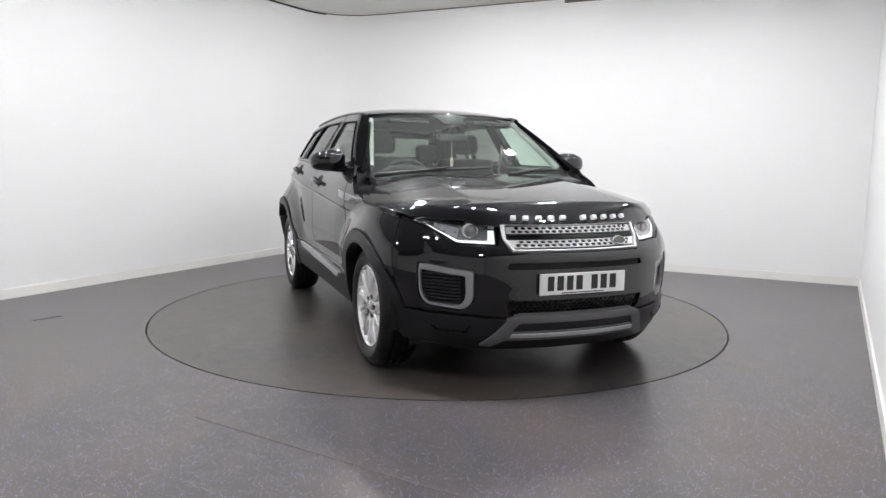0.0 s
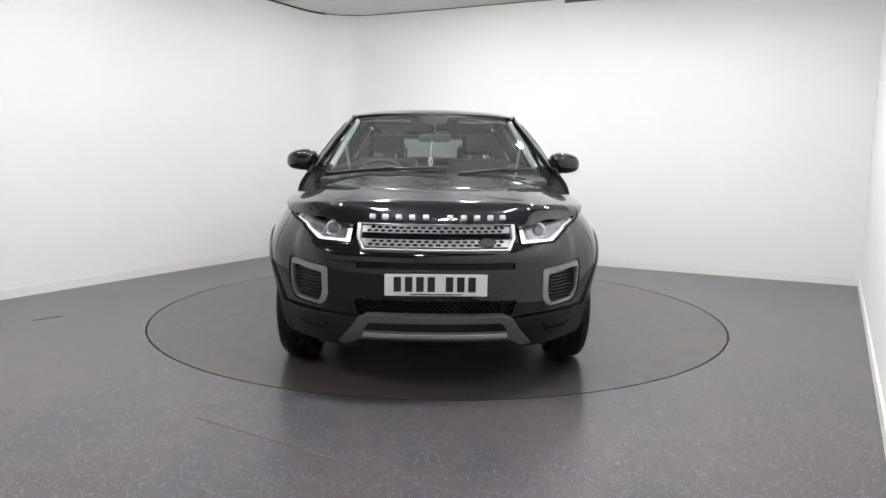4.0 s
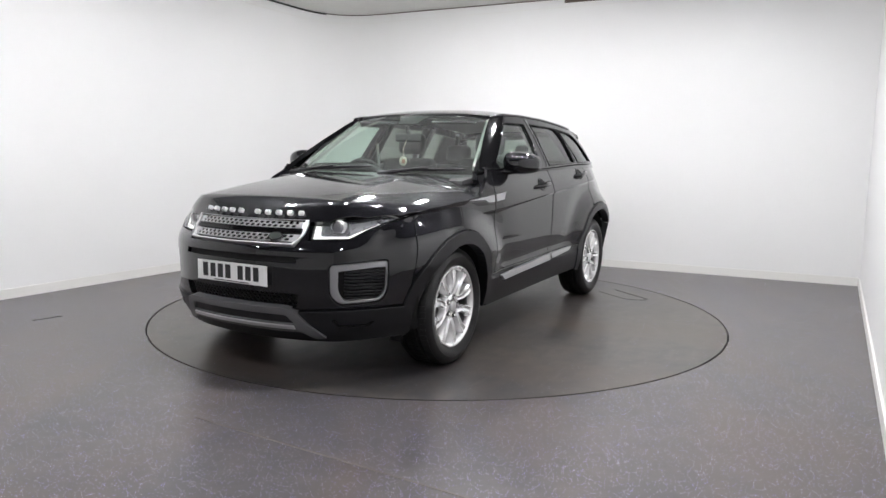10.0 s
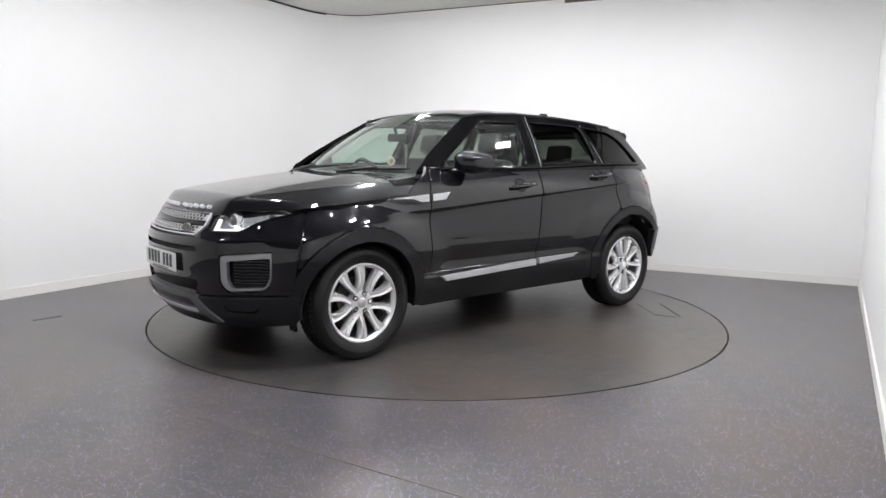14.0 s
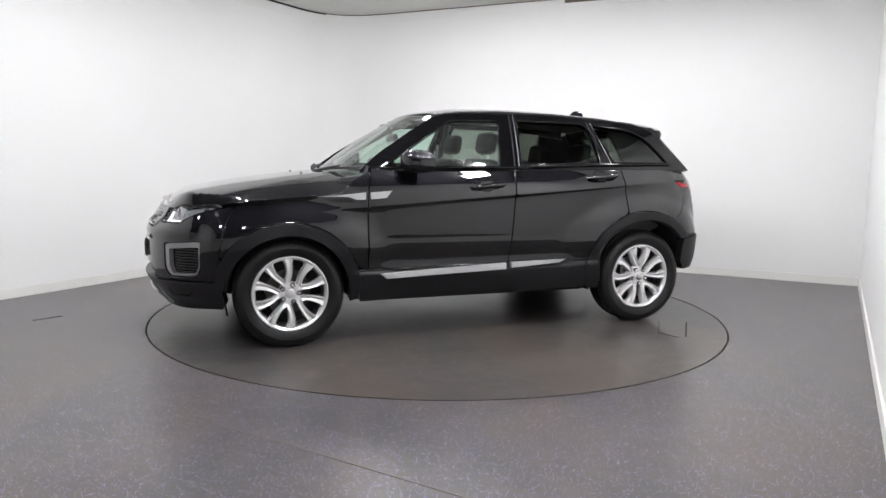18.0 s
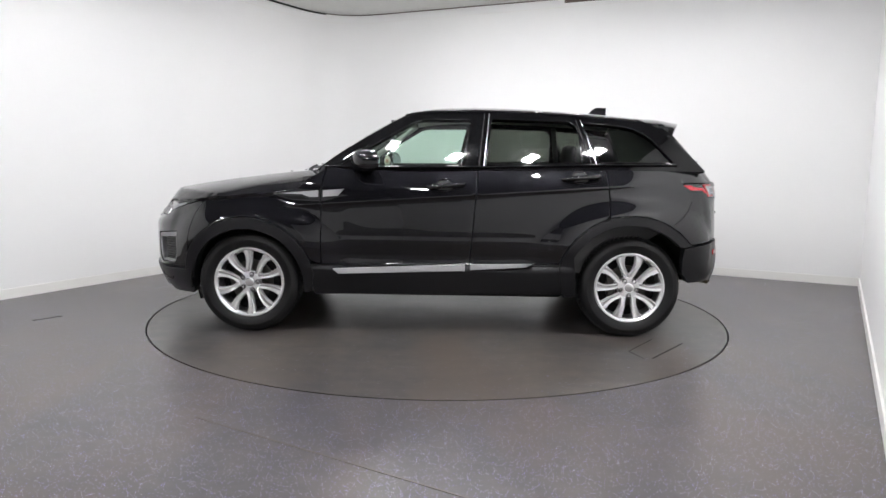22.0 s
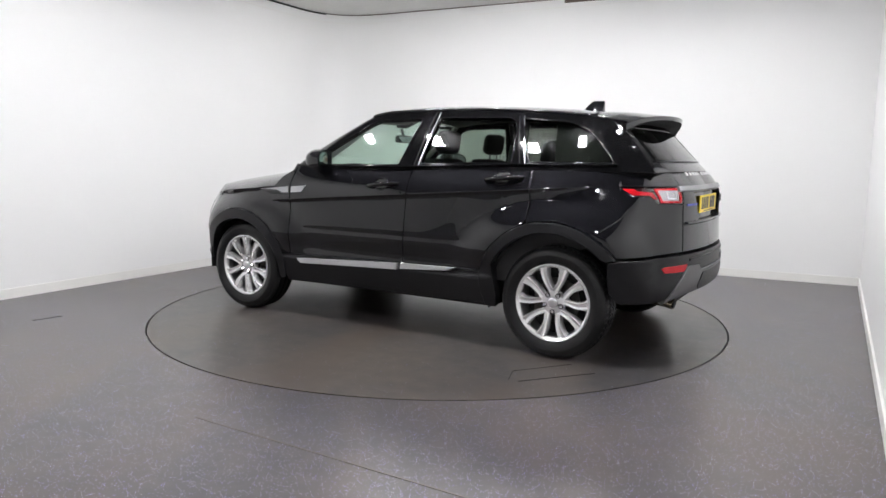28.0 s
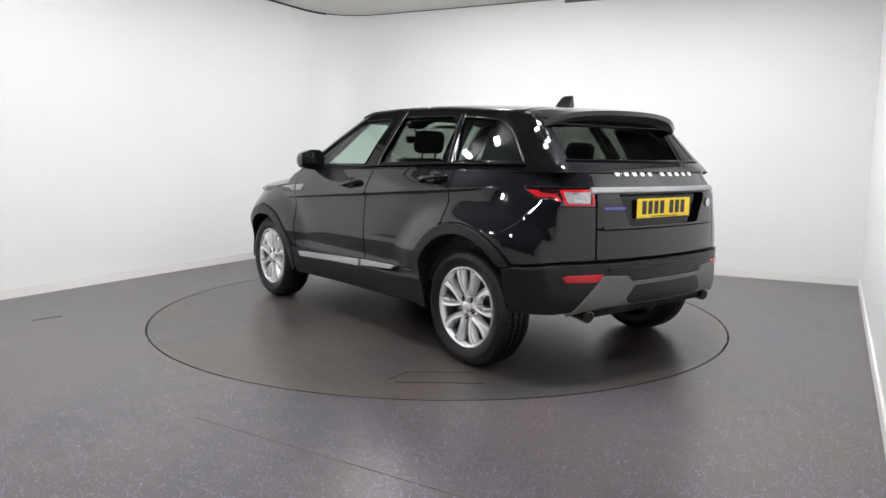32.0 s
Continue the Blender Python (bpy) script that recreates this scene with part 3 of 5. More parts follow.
def make_plan():
    """The plan as dense arrays: way along it, place and outward direction."""
    c = np.array(PLAN)
    full = np.concatenate([c[1:2] * (1, -1), c, c[-2:-1] * (1, -1)])
    xs, tags = [], []
    for i in range(1, len(full) - 2):
        p0, p1, p2, p3 = full[i - 1], full[i], full[i + 1], full[i + 2]
        t = np.linspace(0, 1, 40, endpoint=False)[:, None]
        xs.append(0.5 * (2 * p1 + (p2 - p0) * t + (2 * p0 - 5 * p1 + 4 * p2 - p3) * t**2 + (3 * p1 - p0 - 3 * p2 + p3) * t**3))
        tags.append(40 * (i - 1))
    q = np.concatenate(xs + [c[-1:]])
    # soften the plan
    for _ in range(30):
        q[1:-1] = 0.5 * q[1:-1] + 0.25 * (q[:-2] + q[2:])
    u = np.concatenate([[0], np.cumsum(np.linalg.norm(np.diff(q, axis=0), axis=1))])
    t = np.gradient(q, axis=0)
    t /= np.linalg.norm(t, axis=1)[:, None]
    nrm = np.stack([-t[:, 1], t[:, 0]], 1) * -1
    nrm = np.where((nrm * (q - (0, 0)))[:, 1:2] + (nrm * q)[:, 0:1] < 0, -nrm, nrm)
    return u, q, nrm, [u[min(k, len(u) - 1)] for k in tags] + [u[-1]]


PU, PQ, PN, STATION = make_plan()
ULEN = PU[-1]
D_U = np.array([STATION[k] for k in PROFILE])
D_T = np.array(list(PROFILE.values()))


def ux(x):
    """Way along the plan at x, on the flank."""
    return float(np.interp(-x, -PQ[:, 0], PU))


def uf(y):
    """Way along the plan at half-width y, at the front."""
    k = int(np.argmax(PQ[:, 1]))
    return math.copysign(float(np.interp(abs(y), PQ[:k, 1], PU[:k])), y)


def ur(y):
    """Way along the plan at half-width y, at the rear."""
    k = int(np.argmax(PQ[:, 1]))
    return float(np.interp(abs(y), PQ[k:, 1][::-1], PU[k:][::-1]))


WHEEL_X, WHEEL_Z = 1.33, 0.348


def crease_z(x):
    """Height of the shoulder crease, which rises to the rear."""
    return 0.966 - 0.0708 * x


def body(u, z):
    """The body's lower surface. u counts along the plan; below zero, or past the tail, it is the right side."""
    u, z = np.asarray(u, float), np.asarray(z, float)
    s = np.where(u < 0, -1.0, 1.0)
    a = np.abs(u)
    s = np.where(a > ULEN, -s, s)
    a = np.where(a > ULEN, 2 * ULEN - a, a)
    x, y = np.interp(a, PU, PQ[:, 0]), np.interp(a, PU, PQ[:, 1])
    nx, ny = np.interp(a, PU, PN[:, 0]), np.interp(a, PU, PN[:, 1])
    rows = np.stack([spline(LEVELS, row, z) for row in D_T])
    m = np.stack([(rows[min(k + 1, len(rows) - 1)] - rows[max(k - 1, 0)]) / (D_U[min(k + 1, len(rows) - 1)] - D_U[max(k - 1, 0)]) for k in range(len(rows))])
    i = np.clip(np.searchsorted(D_U, a) - 1, 0, len(D_U) - 2)
    h = D_U[i + 1] - D_U[i]
    t = (a - D_U[i]) / h
    r0, r1 = np.take_along_axis(rows, i[None], 0)[0], np.take_along_axis(rows, i[None] + 1, 0)[0]
    m0, m1 = np.take_along_axis(m, i[None], 0)[0], np.take_along_axis(m, i[None] + 1, 0)[0]
    d = (2 * t**3 - 3 * t**2 + 1) * r0 + (t**3 - 2 * t**2 + t) * h * m0 + (3 * t**2 - 2 * t**3) * r1 + (t**3 - t**2) * h * m1
    # haunches: a flare that is widest at the arch and falls back upwards to a crease
    for wx, rr, amp in ((WHEEL_X, 0.475, 0.036), (-WHEEL_X, 0.514, 0.036)):
        r = np.hypot(x - wx, z - WHEEL_Z)
        c = np.clip((z - WHEEL_Z) / np.maximum(r, 0.05), 0, 1) ** 2
        span = 0.128 + 0.17 * (1 - c)
        w = np.clip((r - rr) / span, 0, 1)
        steep = np.where(w < 0.1, 6 * w * w, 0.06 + 1.05 * (w - 0.1))
        soft = w * w * (3 - 2 * w)
        h = c * np.clip(steep, 0, 1) + (1 - c) * soft
        dip = 0.024 * c * np.exp(-((r - rr - span) / np.where(r > rr + span, 0.12, 0.10)) ** 2) * (w > 0)
        shape = amp * (1 - h) - dip
        d = d + shape * np.clip((z - 0.45) / 0.2, 0, 1) * np.clip((1.93 - np.abs(x)) / 0.05, 0, 1)
    # shoulder crease that rises to the rear
    zc = crease_z(x)
    run = np.clip((1.42 - np.abs(x + 0.2)) / 0.3, 0, 1)
    d = d + run * 0.014 * np.exp(-np.abs(z - zc) / np.where(z > zc, 0.060, 0.012))
    low = np.clip((0.95 - np.abs(x)) / 0.25, 0, 1)
    # lower feature line: a shallow hollow, a soft crest, and the door tucked in under it
    d = d - low * 0.0030 * np.exp(-((z - 0.690) / np.where(z > 0.690, 0.022, 0.014)) ** 2)
    under = np.clip((0.668 - z) / 0.115, 0, 1)
    d = d - low * 0.020 * under ** 1.3 * np.clip((z - 0.478) / 0.006, 0, 1)
    return np.stack([x + nx * d, (y + ny * d) * s, z], -1)


def bonnet_z(x, y):
    s = np.abs(y) / 0.9
    zc = spline([0.6, 0.97, 1.23, 1.45, 1.67, 1.88, 1.935, 1.957, 2.03, 2.09, 2.13], [1.155, 1.135, 1.108, 1.08, 1.048, 1.012, 1.001, 0.992, 0.948, 0.908, 0.86], x)
    fold = np.maximum(np.abs(y) - 0.47 + 0.05 * (1.6 - x), 0)
    fall = 0.02 * s**2 + 0.053 * s**6 + 0.11 * fold
    edge = spline([0, 0.15, 0.3, 0.42, 0.52, 0.675, 0.795, 0.852, 0.893, 0.915], [2.10, 2.096, 2.085, 2.06, 2.02, 1.89, 1.745, 1.64, 1.48, 1.2], np.abs(y))
    roll = spline([0, 0.15, 0.3, 0.42, 0.52, 0.675, 0.795, 0.852, 0.90, 0.93], [0.012, 0.017, 0.03, 0.045, 0.06, 0.064, 0.042, 0.018, 0.0, 0.0], np.abs(y))
    return zc - fall - roll * np.clip(1 - np.maximum(edge - x, 0) / 0.085, 0, 1) ** 1.25


def bonnet_lift(x, y):
    x, y = np.asarray(x, float), np.asarray(y, float)
    return np.stack([x, y, bonnet_z(x, y)], -1)


def roof_lift(x, y):
    x, y = np.asarray(x, float), np.asarray(y, float)
    zc = spline([-1.9, -1.66, -1.5, -1.09, -0.68, -0.24, 0.09, 0.25, 0.36], [1.505, 1.538, 1.556, 1.592, 1.614, 1.622, 1.606, 1.578, 1.545], x)
    s = np.abs(y) / 0.64
    return np.stack([x, y, zc - 0.030 * s**2 - 0.024 * s**6], -1)


def side_y(x, z):
    yb = spline([-2.0, -1.75, -1.45, -1.0, -0.3, 0.4, 0.85, 1.0], [0.675, 0.765, 0.825, 0.855, 0.868, 0.868, 0.845, 0.83], x)
    h = z - 1.165
    ahead = np.maximum((x - 0.70) * 0.525 + (z - 1.172) * 0.851, 0)     # the front pillar turns in towards the windscreen
    yb = yb - 6.5 * ahead**2
    return yb - 0.50 * h - 0.28 * h * np.abs(h)


def house_lift(x, z):
    """The glasshouse's flank."""
    x, z = np.asarray(x, float), np.asarray(z, float)
    return np.stack([x, side_y(x, z), z], -1)


def screen_lift(a, v):
    """The windscreen: a across in metres at its foot, v from foot (0) to top (0.7)."""
    a, v = np.asarray(a, float), np.asarray(v, float)
    t = v / 0.7
    s = a / 0.74
    y = s * (0.755 - 0.135 * t)
    xb, xt = 0.985 - 0.15 * s**2 - 0.03 * s**6, 0.315 - 0.08 * s**2 - 0.02 * s**6
    zb, zt = 1.118 - 0.005 * s**2, 1.558 - 0.038 * s**2
    bulge = 0.022 * np.sin(np.pi * np.clip(t, -0.2, 1.2))
    return np.stack([xb + (xt - xb) * t + bulge * 0.5, y, zb + (zt - zb) * t + bulge], -1)


def gate_lift(y, z):
    """The tailgate above the waist."""
    y, z = np.asarray(y, float), np.asarray(z, float)
    x = spline([1.10, 1.17, 1.235, 1.33, 1.42, 1.52, 1.60], [-1.995, -1.958, -1.895, -1.805, -1.72, -1.63, -1.56], z)
    return np.stack([x + 0.050 * (y / 0.65) ** 2 + 0.015 * (y / 0.65) ** 6, y, z], -1)


def flank(pts):
    """An outline given in x and z, in the body's own coordinates."""
    return [(ux(q[0]), *q[1:]) for q in pts]


def front(pts):
    """An outline given in y and z at the front."""
    return [(uf(q[0]), *q[1:]) for q in pts]


def rear(pts):
    """An outline given in y and z at the rear."""
    return [(ur(q[0]) if q[0] >= 0 else 2 * ULEN - ur(q[0]), *q[1:]) for q in pts]


def mirrored(pts):
    """A half outline, from the middle outwards and back, made whole."""
    return pts + [(-q[0], *q[1:]) for q in pts[::-1]]


def arc(cx, cz, r, a0, a1, n=14):
    return [(cx + r * math.cos(radians(a0 + (a1 - a0) * i / n)), cz + r * math.sin(radians(a0 + (a1 - a0) * i / n))) for i in range(n + 1)]


def both(name, lift, outline, material, parent=None, label="", holes=(), **how):
    """The same panel on the left and on the right side."""
    made = []
    for side in (0, 1):
        made.append(part(name, skin(lift, outline, holes, mirror=bool(side), **how), material, (parent[side] if isinstance(parent, list) else parent) or car, label))
    return made


def one(name, lift, outline, material, parent=None, label="", holes=(), **how):
    return part(name, skin(lift, outline, holes, **how), material, parent or car, label)


def swap(bm):
    """Turns a left part into the right one."""
    for v in bm.verts:
        v.co.y = -v.co.y
    bmesh.ops.reverse_faces(bm, faces=bm.faces[:])
    return bm


def crease_lines():
    """Extra rows of points where the flank bends sharply: along the shoulder crease and round the haunches."""
    xs = np.arange(-1.6, 1.2, 0.022)
    rows = [np.stack([np.array([ux(x) for x in xs]), crease_z(xs) + dz], 1) for dz in (-0.026, -0.015, -0.007, -0.001, 0.001, 0.010, 0.022)]
    for wx, rr in ((WHEEL_X, 0.475), (-WHEEL_X, 0.514)):
        for dr in (0.010, 0.022, 0.04, 0.065, 0.09, 0.112, 0.124, 0.132, 0.145, 0.165):
            q = np.array(arc(wx, WHEEL_Z, rr + dr, 22, 158, 60))
            rows.append(np.stack([np.array([ux(x) for x in q[:, 0]]), q[:, 1]], 1))
    xs = np.arange(-0.95, 0.96, 0.03)
    rows += [np.stack([np.array([ux(x) for x in xs]), np.full(len(xs), 0.668 + dz)], 1) for dz in (-0.10, -0.06, -0.03, -0.012, -0.003, 0.006, 0.018, 0.032, 0.046, 0.065)]
    return [np.concatenate(rows)]


CREASE = crease_lines()
FA, RA = 0.473, 0.512       # outer radii of the front and rear arch trims
FC, RC = (1.335, 0.345), (-1.315, 0.350)

# ---- bonnet and wings ----
nose_edge = [(2.10, 0.0), (2.095, 0.15), (2.085, 0.30), (2.06, 0.42), (2.02, 0.52), (1.89, 0.675), (1.745, 0.795), (1.64, 0.852), (1.48, 0.893), (1.20, 0.915), (0.88, 0.905)]
scuttle = [(0.80, 0.80), (0.87, 0.70), (0.95, 0.45), (0.99, 0.2)]
one("bonnet", bonnet_lift, nose_edge + scuttle + [(x, -y) for x, y in scuttle[::-1]] + [(x, -y) for x, y in nose_edge[:0:-1]], M["black"], step=0.024, thick=0.03, gap=0.002)


def wing_top(x):
    """Height of the seam between bonnet and wing."""
    y = float(np.interp(x, [0.82, 1.20, 1.48, 1.64], [0.903, 0.915, 0.893, 0.852]))
    return float(bonnet_z(np.array(x), np.array(y)))


wing = [(0.793, 1.150), (0.850, 1.118), (0.920, 1.080)] + [(x, wing_top(x) - 0.003) for x in (1.0, 1.15, 1.3, 1.45, 1.58)] + [(1.645, 0.935), (1.69, 0.905), (1.715, 0.83), (1.752, 0.60)]
wing += arc(*FC, FA, 32, 158) + [(0.824, 0.49), (0.824, 0.93), (0.820, 1.03)]
front_wing = both("front_wing", body, flank(wing), M["black"], thick=0.03, gap=0.001, step=0.028, lines=CREASE)


def patch(name, corners, material, parent, bulge=0.0, n=8, deep=0.02):
    """A small panel between four corners, slightly domed, with a closed rim."""
    a, b, c, d = [Vector(q) for q in corners]
    up = (c - a).cross(d - b).normalized()
    for side in (0, 1):
        bm = bmesh.new()
        top = [[bm.verts.new((a.lerp(b, i / n)).lerp(d.lerp(c, i / n), k / n) + up * bulge * math.sin(math.pi * i / n) * math.sin(math.pi * k / n)) for k in range(n + 1)] for i in range(n + 1)]
        low = [[bm.verts.new(v.co - up * deep) for v in row] for row in top]
        for i in range(n):
            for k in range(n):
                bm.faces.new((top[i][k], top[i + 1][k], top[i + 1][k + 1], top[i][k + 1]))
        ring = [(i, 0) for i in range(n)] + [(n, k) for k in range(n)] + [(i, n) for i in range(n, 0, -1)] + [(0, k) for k in range(n, 0, -1)]
        for (p, q), (r, s) in zip(ring, ring[1:] + ring[:1]):
            bm.faces.new((top[p][q], low[p][q], low[r][s], top[r][s]))
        if side:
            swap(bm)
        part(name, bm, material, parent[side] if isinstance(parent, list) else parent, sharp=40)


patch("pillar_base", [(0.890, 0.908, 1.006), (0.797, 0.795, 1.074), (0.786, 0.752, 1.142), (0.796, 0.850, 1.176)], M["plastic"], front_wing, 0.006)
both("wing_vent", body, flank([(1.165, 0.976), (0.835, 1.006), (0.835, 0.956), (0.90, 0.954), (0.95, 0.972)]), M["trim_silver"], front_wing, "brushed silver vent blade", off=0.006, thick=0.01, step=0.02)
both("vent_slot", body, flank([(1.13, 0.966), (0.955, 0.964), (0.90, 0.946), (0.835, 0.946), (0.835, 0.938), (1.03, 0.938)]), M["gloss"], front_wing, off=0.003, thick=0.01, step=0.03)

# ---- doors and rear quarters ----
front_door = both("front_door", body, flank([(0.820, 0.49), (0.820, 0.93), (0.816, 1.03), (0.785, 1.165), (-0.255, 1.165), (-0.247, 1.0), (-0.215, 0.60), (-0.205, 0.49)]), M["black"], thick=0.025, step=0.03, gap=0.0018, lines=CREASE)
both("door_vent", body, flank([(0.808, 1.006), (0.655, 1.018), (0.70, 0.966), (0.808, 0.957)]), M["trim_silver"], front_door, "brushed silver vent blade", off=0.006, thick=0.01, step=0.02)
rd = [(-0.258, 1.165), (-0.250, 1.0), (-0.218, 0.60), (-0.208, 0.49), (-0.83, 0.51)]
rd += arc(*RC, RA, 19, 69, 8) + [(-1.160, 0.86), (-1.164, 0.97), (-1.144, 1.165)]
rear_door = both("rear_door", body, flank(rd), M["black"], thick=0.025, step=0.03, gap=0.0018, lines=CREASE)
UG = ur(0.575)
LAMP = [(4.535, 1.082), (4.625, 1.030), (4.745, 1.026), (4.795, 0.985), (UG, 0.980)]
rq = [(ux(-1.163), 0.86), (ux(-1.167), 0.97), (ux(-1.147), 1.17), (ux(-1.6), 1.17), (ur(0.72), 1.17), (UG, 1.165), (UG, 1.085)] + LAMP + [(UG, 0.69), (ur(0.75), 0.685), (ux(-1.735), 0.665)]
rq += [(ux(x), z) for x, z in arc(*RC, RA, 142, 73, 14)]
rear_quarter = both("rear_quarter", body, rq, M["black"], thick=0.03, step=0.03, gap=0.0018, lines=CREASE)
both("fuel_seam", body, [(4.60, 0.955), (4.543, 0.89), (4.47, 0.84), (4.41, 0.80), (4.407, 0.803), (4.467, 0.844), (4.539, 0.893), (4.596, 0.956)], M["dark"], rear_quarter, off=0.0015, thick=0.002, gap=0.0)


def door_handle(x, z, parent, side):
    """A pull handle over a shallow bowl."""
    base = body(np.array([ux(x)]), np.array([z]))[0]
    bm = bmesh.new()
    pts = [(x + 0.125, base[1] - 0.004, z - 0.012), (x + 0.10, base[1] + 0.022, z - 0.009), (x + 0.02, base[1] + 0.036, z), (x - 0.06, base[1] + 0.034, z + 0.008), (x - 0.12, base[1] + 0.018, z + 0.014), (x - 0.14, base[1] - 0.004, z + 0.016)]
    tube(bm, pts, [0.012, 0.016, 0.017, 0.017, 0.016, 0.010], 10)
    if side:
        swap(bm)
    h = part("door_handle", bm, M["black"], parent, sharp=60)
    bowl = [(x + 0.05, z + 0.035, 0.03), (x + 0.05, z - 0.030, 0.03), (x - 0.05, z - 0.026, 0.03), (x - 0.05, z + 0.040, 0.03)]
    part("handle_bowl", skin(body, flank(bowl), off=0.002, thick=0.004, step=0.02, mirror=bool(side)), M["dark"], parent)
    ring = np.array([(x + 0.002 + 0.056 * math.cos(2 * math.pi * k / 28), z + 0.004 + 0.042 * math.sin(2 * math.pi * k / 28)) for k in range(28)])
    pts = body(np.array([ux(q[0]) for q in ring]), ring[:, 1])
    bm = bmesh.new()
    tube(bm, [tuple(p) for p in pts], 0.0055, 8, True)
    if side:
        swap(bm)
    part("bowl_rim", bm, M["black"], parent, sharp=60)
    return h


for side in (0, 1):
    door_handle(-0.03, 1.046, front_door[side], side)
    door_handle(-0.96, 1.112, rear_door[side], side)

# ---- glasshouse: black frame with three openings a side ----
house = [(0.86, 1.15), (0.74, 1.245), (0.54, 1.375), (0.33, 1.50), (0.24, 1.545), (0.08, 1.566), (-0.24, 1.576), (-0.68, 1.570), (-1.09, 1.548), (-1.42, 1.520), (-1.56, 1.47), (-1.63, 1.40), (-1.76, 1.28), (-1.88, 1.165)]
glass_front = [(0.70, 1.172, 0.01), (-0.142, 1.182, 0.02), (-0.218, 1.507, 0.02), (0.165, 1.502, 0.05), (0.33, 1.405, 0.05)]
glass_rear = [(-0.312, 1.192, 0.02), (-0.355, 1.514, 0.02), (-0.92, 1.504, 0.05), (-0.975, 1.44, 0.05), (-0.985, 1.210, 0.02)]
glass_quarter = [(-1.108, 1.216, 0.01), (-0.985, 1.500, 0.02), (-1.33, 1.470, 0.06), (-1.48, 1.40, 0.06), (-1.64, 1.219, 0.01)]
side_frame = both("side_frame", house_lift, house, M["gloss"], holes=[glass_front, glass_rear, glass_quarter], thick=0.03, gap=0.0)
both("front_side_window", house_lift, glass_front, M["glass"], front_door, off=-0.008, thick=0.004, gap=0.001, step=0.05)
both("rear_side_window", house_lift, glass_rear, M["privacy"], rear_door, off=-0.008, thick=0.004, gap=0.001, step=0.05)
both("quarter_window", house_lift, glass_quarter, M["privacy"], rear_quarter, off=-0.008, thick=0.004, gap=0.001, step=0.05)
both("window_strip", house_lift, [(0.80, 1.152), (0.80, 1.163), (-0.2, 1.172), (-1.0, 1.200), (-1.66, 1.208), (-1.66, 1.198), (-1.0, 1.190), (-0.2, 1.162)], M["gloss"], side_frame, off=0.006, thick=0.01)
for a, b in (((-0.262, 1.185), (-0.305, 1.555)), ((-1.045, 1.21), (-0.955, 1.515))):
    both("pillar_seam", house_lift, [a, b, (b[0] - 0.006, b[1]), (a[0] - 0.006, a[1])], M["dark"], side_frame, off=0.002, thick=0.003, gap=0.0)
    # the lamps' glint along the seal, painted as a thin silver line
    both("pillar_glint", house_lift, [(a[0] - 0.035, a[1]), (b[0] - 0.035, b[1]), (b[0] - 0.0385, b[1]), (a[0] - 0.0385, a[1])], M["silver"], side_frame, "thin silver line for the glint on the window seal", off=0.001, thick=0.002, gap=0.0)



def rail(name, lift, outline, r, material, parent, off=0.004, closed=False, label=""):
    """A round bead along a line on a surface, on both sides of the car."""
    q = resample(rounded(outline), 0.03)
    if not closed:
        q = np.array([p for a, b in zip(outline, outline[1:]) for p in [np.array(a[:2]) + (np.array(b[:2]) - np.array(a[:2])) * j / 8 for j in range(8)]] + [np.array(outline[-1][:2])])
    pts = lift(q[:, 0], q[:, 1]) + normals_of(lift, q) * off
    for side in (0, 1):
        bm = bmesh.new()
        tube(bm, [tuple(p) for p in pts], r, 8, closed)
        if side:
            swap(bm)
        part(name, bm, material, parent[side] if isinstance(parent, list) else parent, label, sharp=60)


for opening, owner in ((glass_front, front_door), (glass_rear, rear_door), (glass_quarter, rear_quarter)):
    rail("window_seal", house_lift, opening, 0.0055, M["gloss"], owner, 0.002, True)
rail("waist_bead", house_lift, [(0.80, 1.160), (-0.2, 1.170), (-1.0, 1.198), (-1.66, 1.206)], 0.008, M["gloss"], side_frame, 0.010)
rail("roof_gutter", house_lift, [(0.26, 1.532), (0.24, 1.541), (0.08, 1.562), (-0.24, 1.572), (-0.68, 1.566), (-1.09, 1.544), (-1.40, 1.517)], 0.008, M["black"], side_frame, 0.003)

roof_line = [(0.30, 0.0), (0.285, 0.3), (0.235, 0.545), (0.18, 0.60), (-0.24, 0.618), (-0.68, 0.612), (-1.09, 0.595), (-1.40, 0.568), (-1.43, 0.55), (-1.43, 0.0)]
roof = one("roof", roof_lift, roof_line + [(x, -y) for x, y in roof_line[-2:0:-1]], M["black"], step=0.05, thick=0.03)
windscreen = one("windscreen", screen_lift, [(-0.735, -0.03), (0.735, -0.03), (0.735, 0.705), (-0.735, 0.705)], M["shield"], step=0.06, thick=0.004)
both("windscreen_pillar", screen_lift, [(0.762, -0.03), (0.758, 0.71), (0.730, 0.71), (0.730, -0.03)], M["plastic"], off=0.008, step=0.04, thick=0.03)
one("windscreen_header", screen_lift, [(-0.735, 0.684), (-0.3, 0.694), (0.3, 0.694), (0.735, 0.684), (0.735, 0.72), (-0.735, 0.72)], M["gloss"], windscreen, off=-0.006, thick=0.004)
one("sensor_patch", screen_lift, [(-0.17, 0.70), (-0.12, 0.655, 0.02), (-0.10, 0.575, 0.03), (0.10, 0.575, 0.03), (0.12, 0.655, 0.02), (0.17, 0.70)], M["dark"], windscreen, off=-0.007, thick=0.01)


